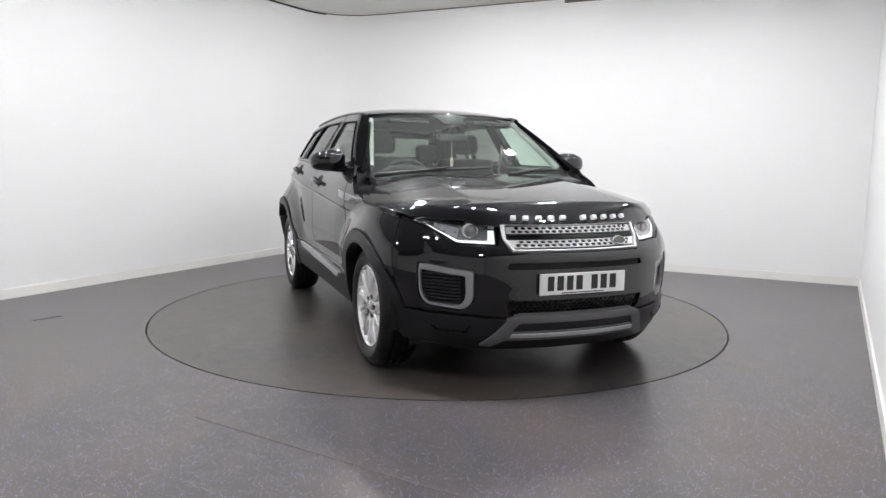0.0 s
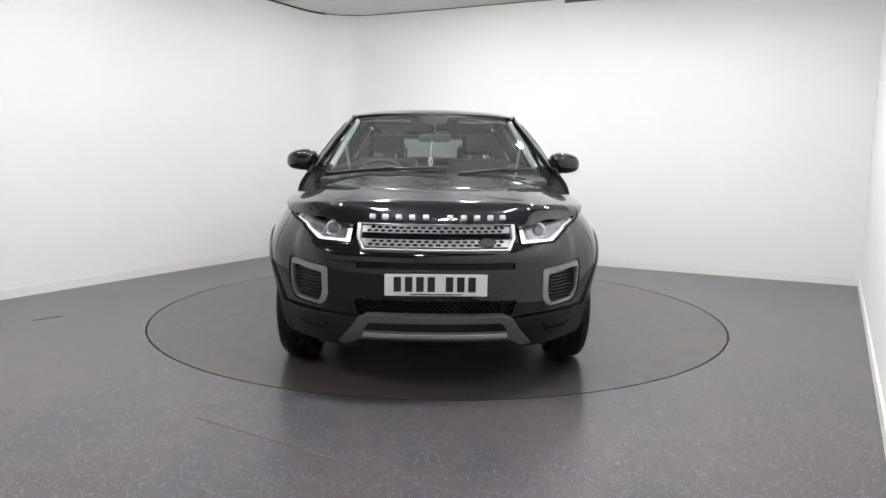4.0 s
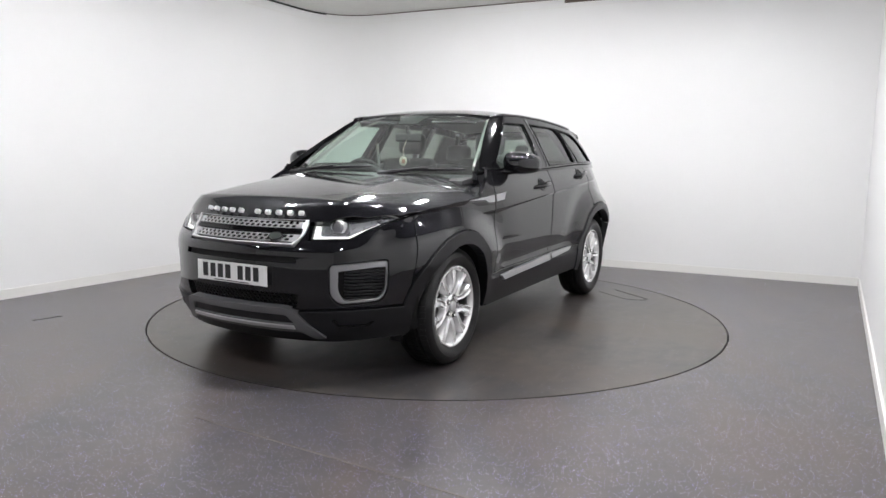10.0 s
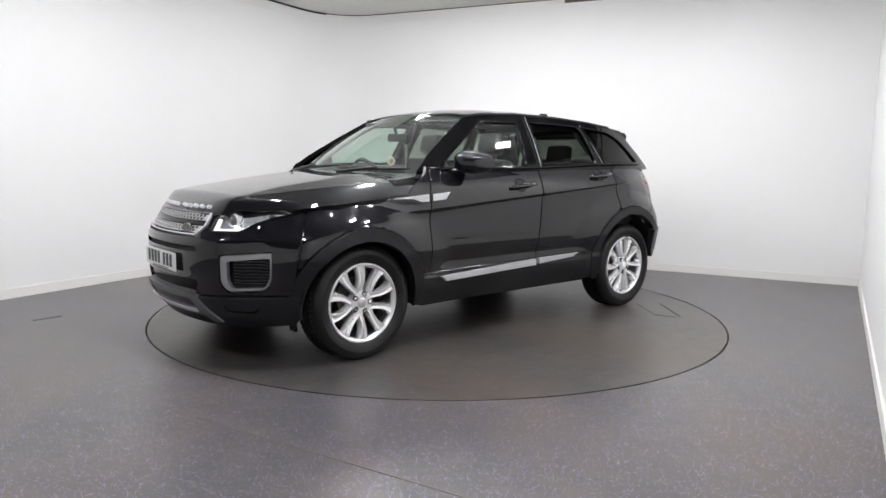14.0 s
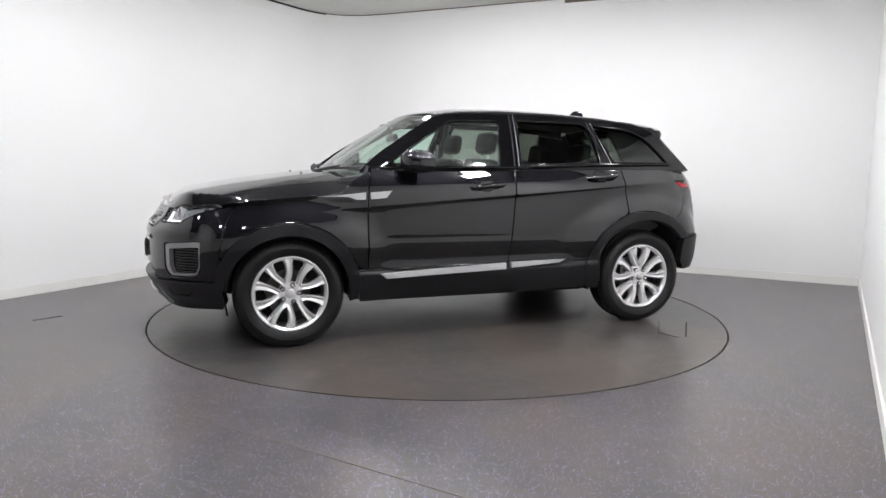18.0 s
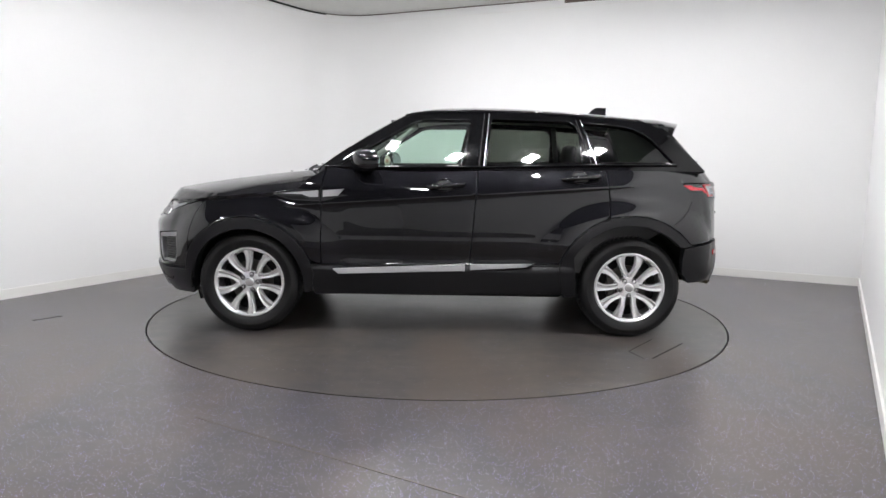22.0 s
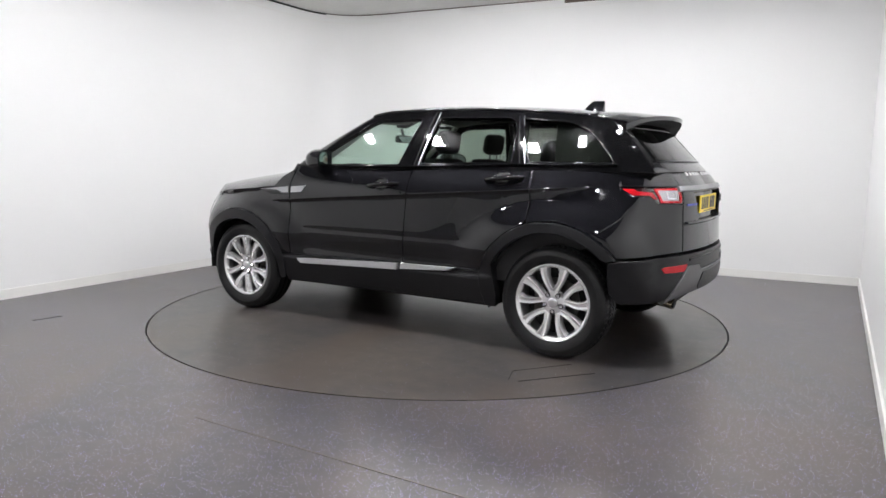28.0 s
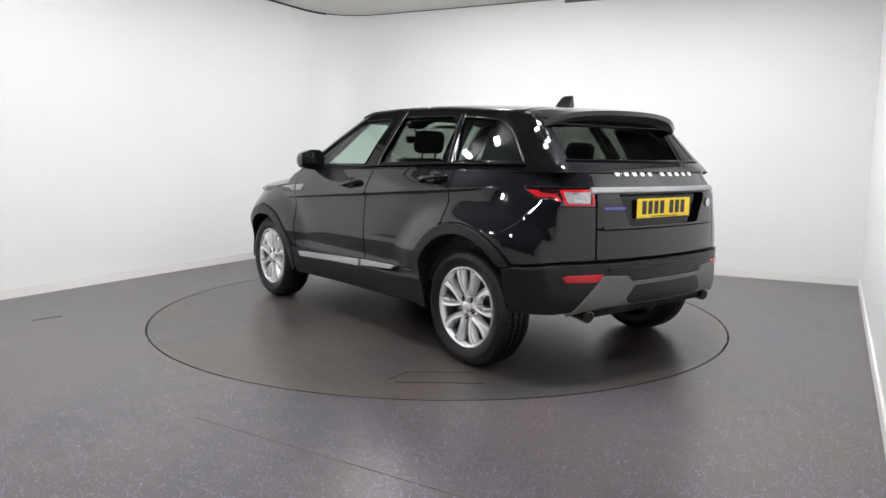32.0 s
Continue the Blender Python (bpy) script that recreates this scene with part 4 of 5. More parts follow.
def wiper(a0, a1, v0, v1, lift_up):
    bm = bmesh.new()
    k = 8
    q = screen_lift(np.linspace(a0, a1, k), np.linspace(v0, v1, k))
    tube(bm, [(x + 0.02, y, z + 0.024) for x, y, z in q], [0.006] + [0.010] * (k - 2) + [0.005], 8)
    w = part("wiper", bm, M["plastic"], car, "black windscreen wiper", sharp=50)
    bm = bmesh.new()
    q = screen_lift(np.linspace(a0 - lift_up, a0 + (a1 - a0) * 0.5, k), np.linspace(v0 - 0.05, v0 + (v1 - v0) * 0.5, k))
    tube(bm, [(x + 0.024, y, z + 0.038) for x, y, z in q], [0.017, 0.015, 0.013, 0.012, 0.011, 0.010, 0.009, 0.008], 8)
    part("wiper_arm", bm, M["plastic"], w, sharp=50)


wiper(-0.60, 0.06, 0.0, 0.045, 0.12)
wiper(0.25, 0.70, 0.01, 0.035, 0.10)
for y in (-0.28, 0.28):
    bm = bmesh.new()
    q = bonnet_lift(np.array([1.16]), np.array([y]))[0]
    box(bm, (q[0], q[1], q[2] + 0.006), (0.016, 0.022, 0.006), 0.002)
    part("washer_nozzle", bm, M["plastic"], car)
one("scuttle_panel", lambda a, b: bonnet_lift(a, b) - np.array((0, 0, 0.012)), [(0.80, -0.80), (0.87, -0.70), (0.95, -0.45), (0.99, -0.2), (0.99, 0.2), (0.95, 0.45), (0.87, 0.70), (0.80, 0.80), (0.70, 0.74), (0.85, 0.4), (0.88, 0.0), (0.85, -0.4), (0.70, -0.74)], M["dark"], step=0.05)

# ---- tailgate, rear window, spoiler ----
rear_glass = [(-0.615, 1.240, 0.02), (0.615, 1.240, 0.02), (0.575, 1.44, 0.02), (-0.575, 1.44, 0.02)]
recess = [(0.42, 1.048, 0.02), (0.33, 0.872, 0.02), (-0.33, 0.872, 0.02), (-0.42, 1.048, 0.02)]
gate_edge = UG + 0.004
tailgate = one("tailgate", body, [(gate_edge, 0.862), (2 * ULEN - gate_edge, 0.862), (2 * ULEN - gate_edge, 1.09), (2 * ULEN - gate_edge + 0.02, 1.165), (gate_edge - 0.02, 1.165), (gate_edge, 1.09)], M["black"], holes=[rear(recess)], thick=0.03)
one("lower_tailgate", body, [(gate_edge, 0.69), (2 * ULEN - gate_edge, 0.69), (2 * ULEN - gate_edge, 0.856), (gate_edge, 0.856)], M["black"], tailgate, thick=0.03)
one("plate_recess", lambda a, b: body(a, b) + np.array((0.035, 0, 0)), rear([(0.44, 1.06), (0.36, 0.86), (-0.36, 0.86), (-0.44, 1.06)]), M["gloss"], tailgate, thick=0.002)
one("tailgate_strip", body, rear([(0.60, 1.086), (0.60, 1.054), (-0.60, 1.054), (-0.60, 1.086)]), M["satin"], tailgate, "satin grey strip", off=0.012, thick=0.02, step=0.04)
one("upper_tailgate", gate_lift, [(-0.70, 1.168), (0.70, 1.168), (0.61, 1.50), (-0.61, 1.50)], M["black"], tailgate, holes=[rear_glass], gap=0.001)
for side in (0, 1):
    bm = bmesh.new()
    rows = []
    for z in np.linspace(1.168, 1.498, 12):
        xs = float(np.interp(z, [1.165, 1.28, 1.40, 1.47, 1.52], [-1.868, -1.75, -1.62, -1.55, -1.42]))
        a_ = np.array((xs, float(side_y(np.array(xs), np.array(z))) + 0.001, z))
        b_ = gate_lift(np.array([0.694 - (z - 1.168) * 0.271]), np.array([z]))[0]
        m_ = (a_ + b_) / 2 + np.array((-0.004, 0.006, 0))
        rows.append([bm.verts.new(q) for q in (a_ - (0, 0.02, 0), a_, m_, b_, b_ + (0.02, 0, 0))])
    for p_, q_ in zip(rows, rows[1:]):
        for k in range(4):
            bm.faces.new((p_[k], p_[k + 1], q_[k + 1], q_[k]))
    if side:
        swap(bm)
    part("rear_pillar", bm, M["gloss"], car, sharp=6)
one("rear_window", gate_lift, rear_glass, M["rear_glass"], tailgate, off=-0.004, thick=0.004, gap=0.001, step=0.06)
one("window_ledge", gate_lift, [(-0.64, 1.236), (0.64, 1.236), (0.64, 1.226), (-0.64, 1.226)], M["gloss"], tailgate, off=0.012, thick=0.02)


def build_spoiler():
    """A roof spoiler: a blade that carries on the roof, turned down at its ends."""
    bm = bmesh.new()
    n = 36
    top_f, top_r, lip, low = [], [], [], []
    for i in range(n + 1):
        s = -1 + 2 * i / n
        e = abs(s) ** 5
        y = 0.635 * s
        xr = -1.815 + 0.13 * s * s + 0.02 * e
        yf = y * 0.94
        qf = roof_lift(np.array([-1.435]), np.array([yf]))[0]
        zr = 1.528 - 0.028 * s * s - 0.045 * e
        top_f.append(bm.verts.new((-1.435 - 0.03 * e, yf, qf[2] - 0.01 * e)))
        mid_z = (qf[2] + zr) / 2 + 0.008
        top_r.append([bm.verts.new(((-1.435 + xr) / 2, (y + yf) / 2, mid_z)), bm.verts.new((xr, y, zr))])
        lip.append(bm.verts.new((xr + 0.006, y * 0.995, zr - 0.026 - 0.01 * e)))
        low.append([bm.verts.new((xr + 0.07, y * 0.96, zr - 0.046 - 0.02 * e)), bm.verts.new((-1.56, y * 0.93, 1.455 - 0.05 * e))])
    for i in range(n):
        rows = lambda k: [top_f[k], top_r[k][0], top_r[k][1], lip[k], low[k][0], low[k][1]]
        a, b = rows(i), rows(i + 1)
        for j in range(3):
            bm.faces.new((a[j], a[j + 1], b[j + 1], b[j]))
    for k in (0, n):
        bm.faces.new([top_f[k], top_r[k][0], top_r[k][1], lip[k], low[k][0], low[k][1]])
    under = bmesh.new()
    rings = [[under.verts.new(v.co) for v in (lip[k], low[k][0], low[k][1])] for k in range(n + 1)]
    for a, b in zip(rings, rings[1:]):
        for j in range(2):
            under.faces.new((a[j], a[j + 1], b[j + 1], b[j]))
    sp = part("spoiler", bm, M["black"], tailgate, sharp=35)
    # dark plastic, with the shade under the blade put into its colour too
    part("spoiler_underside", under, M["dark"], sp, sharp=35)
    for side in (0, 1):
        bm = bmesh.new()
        outer = [(-1.50, 0.625, 1.49), (-1.66, 0.625, 1.475), (-1.655, 0.620, 1.43), (-1.60, 0.630, 1.385), (-1.55, 0.640, 1.42)]
        a = [bm.verts.new(q) for q in outer]
        b = [bm.verts.new((q[0], q[1] - 0.03, q[2])) for q in outer]
        bm.faces.new(a)
        bm.faces.new(b[::-1])
        for i in range(5):
            bm.faces.new((a[i], b[i], b[(i + 1) % 5], a[(i + 1) % 5]))
        if side:
            swap(bm)
        part("spoiler_fin", bm, M["gloss"], tailgate, sharp=35)
    bm = bmesh.new()
    box(bm, (-1.735, 0, 1.508), (0.01, 0.36, 0.012), 0.003)
    part("high_brake_light", bm, M["smoke"], sp, "dark red high brake light")


build_spoiler()


def fin(cx, cy):
    bm = bmesh.new()
    base = roof_lift(np.array([cx]), np.array([cy]))[0][2]
    rows = []
    for k in range(9):
        t = k / 8
        x = cx + 0.085 - 0.15 * t
        h = 0.072 * min(1.0, t / 0.45) ** 0.7
        w = 0.022 * math.sin(math.pi * min(1, 0.15 + 0.85 * t * 0.6)) + 0.006
        rows.append([bm.verts.new((x, cy - w, base - 0.004)), bm.verts.new((x - 0.004 * t, cy - w * 0.35, base + h * 0.8)), bm.verts.new((x - 0.006 * t, cy, base + h)),
                     bm.verts.new((x - 0.004 * t, cy + w * 0.35, base + h * 0.8)), bm.verts.new((x, cy + w, base - 0.004))])
    for a, b in zip(rows, rows[1:]):
        for j in range(4):
            bm.faces.new((a[j], a[j + 1], b[j + 1], b[j]))
    bm.faces.new(rows[0][::-1])
    bm.faces.new(rows[-1])
    part("roof_antenna", bm, M["black"], car, "black shark-fin roof antenna", sharp=40)


fin(-1.24, 0.0)

# ---- front end ----
HL = [(0.486, 0.884), (0.474, 0.795), (0.70, 0.801), (0.80, 0.845), (0.905, 0.880), (1.09, 0.918), (1.145, 0.940), (1.0, 0.926), (0.81, 0.911), (0.6, 0.894)]
fog_hole = [(0.588, 0.665, 0.02), (0.587, 0.503, 0.03), (0.637, 0.451, 0.03), (0.868, 0.467, 0.03), (0.903, 0.528, 0.03), (0.905, 0.692, 0.015)]
mesh_hole = [(0.42, 0.508, 0.015), (0.40, 0.43, 0.015), (-0.40, 0.43, 0.015), (-0.42, 0.508, 0.015)]
slot_hole = [(0.40, 0.703, 0.008), (0.41, 0.676, 0.008), (-0.41, 0.676, 0.008), (-0.40, 0.703, 0.008)]
bumper_half = [(uf(0.40), 0.418), (uf(0.47), 0.425), (0.72, 0.434), (1.07, 0.442), (ux(1.757), 0.46), (ux(1.7535), 0.60), (ux(1.7165), 0.83), (ux(1.6915), 0.902), (1.085, 0.913), (0.905, 0.876), (0.80, 0.841), (0.70, 0.797), (0.466, 0.791), (0.462, 0.89), (0.458, 0.89), (0.445, 0.83), (0.393, 0.758)]
front_bumper = one("front_bumper", body, mirrored(bumper_half), M["black"], holes=[fog_hole, [(-u, z, r) for u, z, r in fog_hole], front(mesh_hole), front(slot_hole)], step=0.026, gap=0.001)
one("slot_back", body, front([(0.43, 0.72), (0.43, 0.66), (-0.43, 0.66), (-0.43, 0.72)]), M["dark"], front_bumper, off=-0.022, thick=0.004)


def honeycomb(lift, rows, half, z0, pitch, dz, wide, high, material, parent, name, outline, label="", off=0.0, thick=0.006, bow=0.0, step=0.02):
    """A panel pierced by staggered six-sided holes."""
    holes = []
    for r in range(rows):
        n = int(2 * half / pitch)
        for i in range(n):
            u = (i - (n - 1) / 2) * pitch + (pitch / 4 if r % 2 else -pitch / 4)
            z = z0 - r * dz - bow * (u / half) ** 2
            if abs(u) + wide / 2 > half:
                continue
            holes.append([(u - wide / 2, z), (u - wide / 4, z - high / 2), (u + wide / 4, z - high / 2), (u + wide / 2, z), (u + wide / 4, z + high / 2), (u - wide / 4, z + high / 2)])
    return one(name, lift, outline, material, parent, label, holes=holes, off=off, thick=thick, gap=0.0, step=step)


grille_out = mirrored([(0.453, 0.894), (0.437, 0.82), (0.386, 0.762)])
grille_in = mirrored([(0.422, 0.887), (0.415, 0.822), (0.372, 0.774)])
grille = one("grille_frame", body, front(grille_out), M["bright"], car, "silver grille surround", holes=[front(grille_in)], off=0.010, thick=0.03, step=0.03)
one("grille_back", body, front(mirrored([(0.437, 0.89), (0.383, 0.77)])), M["dark"], grille, off=-0.03, thick=0.004)
honeycomb(body, 2, 0.410, 0.8768, 0.0405, 0.0160, 0.0345, 0.0138, M["silver"], grille, "upper_grille_bar", front(mirrored([(0.417, 0.8855), (0.413, 0.852)])), "silver honeycomb bar")
honeycomb(body, 2, 0.388, 0.8105, 0.0405, 0.0160, 0.0345, 0.0138, M["silver"], grille, "lower_grille_bar", front(mirrored([(0.411, 0.819), (0.379, 0.784)])), "silver honeycomb bar")
one("grille_bar", body, front(mirrored([(0.413, 0.850), (0.411, 0.821)])), M["gloss"], grille, off=0.004, thick=0.02)
honeycomb(body, 4, 0.415, 0.500, 0.031, 0.0165, 0.024, 0.0125, M["gloss"], front_bumper, "lower_grille", front([(0.43, 0.512), (0.41, 0.425), (-0.41, 0.425), (-0.43, 0.512)]), "gloss black honeycomb grille", off=-0.018, step=0.03)
one("lower_grille_back", body, front([(0.44, 0.52), (0.44, 0.42), (-0.44, 0.42), (-0.44, 0.52)]), M["dark"], front_bumper, off=-0.045, thick=0.004)

# oval badges
def oval(lift, u, z, a, b, material, parent, name, off, label=""):
    pts = [(u + a * math.cos(2 * math.pi * k / 20), z + b * math.sin(2 * math.pi * k / 20)) for k in range(20)]
    return part(name, skin(lift, pts, off=off, thick=0.012, gap=0.0, step=0.03), material, parent, label)


oval(body, uf(0.268), 0.800, 0.046, 0.0225, M["chrome"], grille, "badge_rim", 0.016, "oval bright badge rim")
oval(body, uf(0.268), 0.800, 0.040, 0.018, M["green_badge"], grille, "badge", 0.019, "oval grey-green badge")
for i in range(10):
    y = -0.367 + 0.0775 * i + (0.055 if i > 4 else 0.0)
    one("badge_block", body, front([(y - 0.0155, 0.917), (y + 0.0155, 0.917), (y + 0.0155, 0.936), (y - 0.0155, 0.936)]), M["badge"], car, "small plain silver block on the bonnet edge", off=0.014, thick=0.02, gap=0.0, step=0.03)

# head lights
for side in (0, 1):
    s = bool(side)
    hl = part("headlight", skin(body, HL, off=-0.028, thick=0.004, mirror=s, gap=0.0), M["lamp_inner"], car, "clear headlight with a white light bar")
    part("lamp_rim", skin(body, HL, [[(q[0], q[1]) for q in inset(rounded(HL), 0.006)]], off=-0.004, thick=0.045, mirror=s, gap=0.0, step=0.03), M["gloss"], hl)
    J = [(0.493, 0.874), (0.484, 0.800), (0.70, 0.806), (0.80, 0.850), (0.905, 0.884), (1.06, 0.916), (1.05, 0.919), (0.897, 0.8895), (0.795, 0.858), (0.695, 0.822), (0.525, 0.822), (0.527, 0.872)]
    part("light_bar", skin(body, J, off=-0.022, thick=0.02, mirror=s, gap=0.0, step=0.025), M["drl"], hl, "lit white J-shaped light bar")
    c = body(np.array([0.63]), np.array([0.858]))[0]
    nrm = normals_of(body, np.array([[0.63, 0.858]]))[0]
    for name, r, depth, mat_ in (("projector_ring", 0.043, 0.012, "bright"), ("projector_lens", 0.034, 0.020, "lens_glass")):
        bm = bmesh.new()
        rows = lathe(bm, [(r, -0.03), (r, depth - 0.008), (r * 0.8, depth), (r * 0.4, depth + 0.004)], 28)
        bm.faces.new(rows[-1])
        q = Vector((nrm[0] * 0.96, nrm[1] * 0.5, 0)).to_track_quat("Y", "Z").to_matrix()
        for v in bm.verts:
            v.co = q @ v.co + Vector(c) - Vector((nrm[0], nrm[1], 0)) * 0.035
        if side:
            swap(bm)
        part(name, bm, M[mat_], hl, sharp=50)
    mid_fin = [(0.70, 0.884), (0.705, 0.832), (0.80, 0.868), (0.95, 0.908), (0.85, 0.906)]
    part("lamp_divider", skin(body, mid_fin, off=-0.028, thick=0.012, mirror=s, gap=0.0), M["satin"], hl)
    part("lamp_cover", skin(body, HL, off=-0.002, thick=0.004, mirror=s, gap=0.001), M["lamp_glass"], hl)
    # fog lamp surround
    sur_out = [(0.592, 0.661, 0.02), (0.591, 0.506, 0.03), (0.640, 0.455, 0.03), (0.866, 0.471, 0.03), (0.899, 0.530, 0.03), (0.901, 0.688, 0.015)]
    sur_in = [(0.636, 0.632, 0.01), (0.632, 0.518, 0.03), (0.666, 0.471, 0.02), (0.858, 0.482, 0.02), (0.888, 0.535, 0.02), (0.891, 0.655, 0.01)]
    fs = part("fog_surround", skin(body, sur_out, [sur_in], off=-0.006, thick=0.03, mirror=s, gap=0.0, step=0.025), M["satin"], front_bumper, "satin grey fog lamp surround")
    part("fog_mesh", skin(body, sur_out, off=-0.04, thick=0.004, mirror=s, gap=0.0), M["gloss"], fs)
    for k in range(9):
        z = 0.638 - k * 0.018
        part("fog_slat", skin(body, [(0.668, z - 0.012), (0.72, z - 0.014), (0.80, z - 0.011), (0.886, z - 0.014), (0.886, z - 0.005), (0.80, z - 0.002), (0.72, z - 0.005), (0.668, z - 0.003)], off=-0.026, thick=0.012, mirror=s, gap=0.0, step=0.05), M["plastic"], fs)

# lower bumper and skid plate
low_half = [(uf(0.40), 0.412), (uf(0.47), 0.419), (0.72, 0.428), (1.07, 0.436), (ux(1.757), 0.452), (ux(1.735), 0.30), (ux(1.76), 0.262), (0.62, 0.235)]
lower_bumper = one("lower_bumper", body, mirrored(low_half), M["plastic"], off=0.013, thick=0.05)
both("bumper_groove", body, [(0.60, 0.375), (0.63, 0.335), (0.80, 0.338), (0.83, 0.362), (0.815, 0.362), (0.79, 0.348), (0.64, 0.345), (0.615, 0.376)], M["gloss"], lower_bumper, off=0.017, thick=0.008, gap=0.0)
skid_half = [(0.34, 0.440, 0.02), (0.405, 0.425, 0.02), (0.475, 0.345, 0.03), (0.575, 0.268, 0.02), (0.50, 0.262, 0.02), (0.42, 0.300, 0.02)]
skid_slot = mirrored([(0.345, 0.398, 0.01), (0.385, 0.352, 0.01)])
skid = one("front_skid_plate", body, mirrored(skid_half), M["skid"], lower_bumper, "satin grey skid plate", holes=[skid_slot], off=0.026, thick=0.05, step=0.03)
one("skid_slot_back", body, mirrored([(0.36, 0.41), (0.40, 0.34)]), M["dark"], skid, off=-0.02, thick=0.004)
one("skid_lip", body, mirrored([(0.385, 0.347), (0.395, 0.322)]), M["silver"], skid, "bright lower lip", off=0.036, thick=0.02)


def number_plate(x, z, colour, sgn, label):
    """A number plate with plain bars for its characters."""
    m = pose(x, 0, z, 0, 0, 90 * sgn)
    base = new("number_plate")
    base.parent = car
    base.matrix_local = m
    tagged(base, label)
    bm = bmesh.new()
    box(bm, (0, 0, 0), (0.520, 0.006, 0.111), 0.002, 1)
    part("plate", bm, colour, base)
    xs = [-0.195, -0.138, -0.081, -0.024, 0.068, 0.125, 0.182]
    for cx in xs:
        bm = bmesh.new()
        box(bm, (cx, -0.0038, 0.004), (0.038, 0.002, 0.076))
        part("character_bar", bm, M["ink"], base)
    bm = bmesh.new()
    box(bm, (0, -0.0036, -0.0475), (0.26, 0.0015, 0.005))
    part("small_print_bar", bm, M["ink"], base)
    for cx in (-0.225, 0.215):
        bm = bmesh.new()
        box(bm, (cx, -0.004, 0.004), (0.014, 0.002, 0.014), 0.001, 1)
        part("screw_cap", bm, colour, base)
    return base


number_plate(2.222, 0.597, M["white"], 1, "white front number plate with plain dark bars")
number_plate(-2.045, 0.966, M["yellow"], -1, "yellow rear number plate with plain dark bars")
bm = bmesh.new()
box(bm, (2.214, 0.0, 0.536), (0.012, 0.32, 0.008), 0.002)
part("plate_holder", bm, M["plastic"], car)

# ---- rear end ----
both("rear_light_housing", body, [(4.535, 1.082), (4.625, 1.030), (4.745, 1.026), (4.795, 0.985), (UG, 0.980), (UG, 1.085)], M["smoke"], None, "dark red rear light cluster", off=-0.012, thick=0.02, gap=0.0015)
rl = [o for o in car.children if o.name.startswith("rear_light_housing")]
both("red_light", body, [(4.553, 1.072), (4.632, 1.036), (4.752, 1.036), (4.775, 1.014), (4.80, 1.014), (4.772, 1.052), (4.66, 1.058), (4.64, 1.072)], M["red"], rl, "bright red light band", off=-0.007, thick=0.01, gap=0.0)
both("white_light", body, [(4.795, 1.070), (4.815, 1.010, 0.01), (4.845, 0.998), (4.965, 0.998, 0.01), (4.975, 1.070)], M["lens_white"], rl, "clear white lamp", off=-0.008, thick=0.01, gap=0.0)
both("red_frame", body, [(4.792, 1.076), (4.822, 0.990), (UG - 0.006, 0.988), (UG - 0.006, 1.079)], M["red"], rl, "red surround of the clear lamp", off=-0.0065, thick=0.01, gap=0.0, step=0.03, holes=[[(4.812, 1.066), (4.838, 1.003), (UG - 0.022, 1.001), (UG - 0.022, 1.066)]])
both("lamp_bezel", body, [(4.872, 1.060), (4.872, 1.012, 0.008), (4.945, 1.012, 0.008), (4.945, 1.060)], M["chrome"], rl, off=-0.004, thick=0.006, gap=0.0, holes=[[(4.88, 1.053), (4.88, 1.019), (4.937, 1.019), (4.937, 1.053)]])
both("light_cover", body, [(4.535, 1.082), (4.625, 1.030), (4.745, 1.026), (4.795, 0.985), (UG, 0.980), (UG, 1.085)], M["lamp_glass"], rl, off=0.0, thick=0.003, gap=0.002)
for i in range(10):
    y = 0.372 - 0.0757 * i - (0.052 if i > 4 else 0.0)
    one("badge_block", body, rear([(y - 0.016, 1.147), (y + 0.016, 1.147), (y + 0.016, 1.166), (y - 0.016, 1.166)]), M["badge"], tailgate, "small plain silver block", off=0.004, thick=0.006, gap=0.0, step=0.03)
one("name_bar", body, rear([(0.530, 0.981), (0.530, 0.967), (0.375, 0.967), (0.375, 0.981)]), M["blue"], tailgate, "plain bluish badge bar", off=0.004, thick=0.006, gap=0.0)
oval(body, 2 * ULEN - ur(0.46), 0.985, 0.032, 0.027, M["chrome"], tailgate, "round_badge", 0.008, "round bright badge")
side_u = ux(-1.722)
rb = [(UG, 0.676), (ur(0.75), 0.672), (side_u, 0.650), (ux(-1.675), 0.640), (ux(-1.672), 0.56), (ux(-1.682), 0.46), (ux(-1.735), 0.392), (ur(0.78), 0.392), (ur(0.64), 0.415), (ur(0.5), 0.435)]
rear_bumper = one("rear_bumper", body, rb + [(2 * ULEN - u, z) for u, z in rb[::-1]], M["plastic"], off=0.008, thick=0.05)
sk = [(0.535, 0.606, 0.01), (0.60, 0.53), (0.685, 0.425), (0.73, 0.385, 0.01), (0.62, 0.416), (0.50, 0.428), (0.36, 0.432)]
sk_u = rear(sk)
top_in = rear([(0.36, 0.600, 0.01), (0.325, 0.566, 0.01)])
poly = [top_in[1], top_in[0]] + sk_u
skid_r = one("rear_skid_plate", body, poly + [(2 * ULEN - q[0], *q[1:]) for q in poly[::-1]], M["skid"], rear_bumper, "satin grey rear skid plate", off=0.020, thick=0.05)
one("skid_centre", body, rear([(0.300, 0.548, 0.015), (0.365, 0.468, 0.01), (0.33, 0.440, 0.01), (-0.33, 0.440, 0.01), (-0.365, 0.468, 0.01), (-0.300, 0.548, 0.015)]), M["plastic"], skid_r, "dark grey middle of the skid plate", off=0.0255, thick=0.02)
one("gate_ledge", body, rear([(0.535, 0.874), (0.535, 0.856), (-0.535, 0.856), (-0.535, 0.874)]), M["black"], tailgate, off=0.012, thick=0.03)
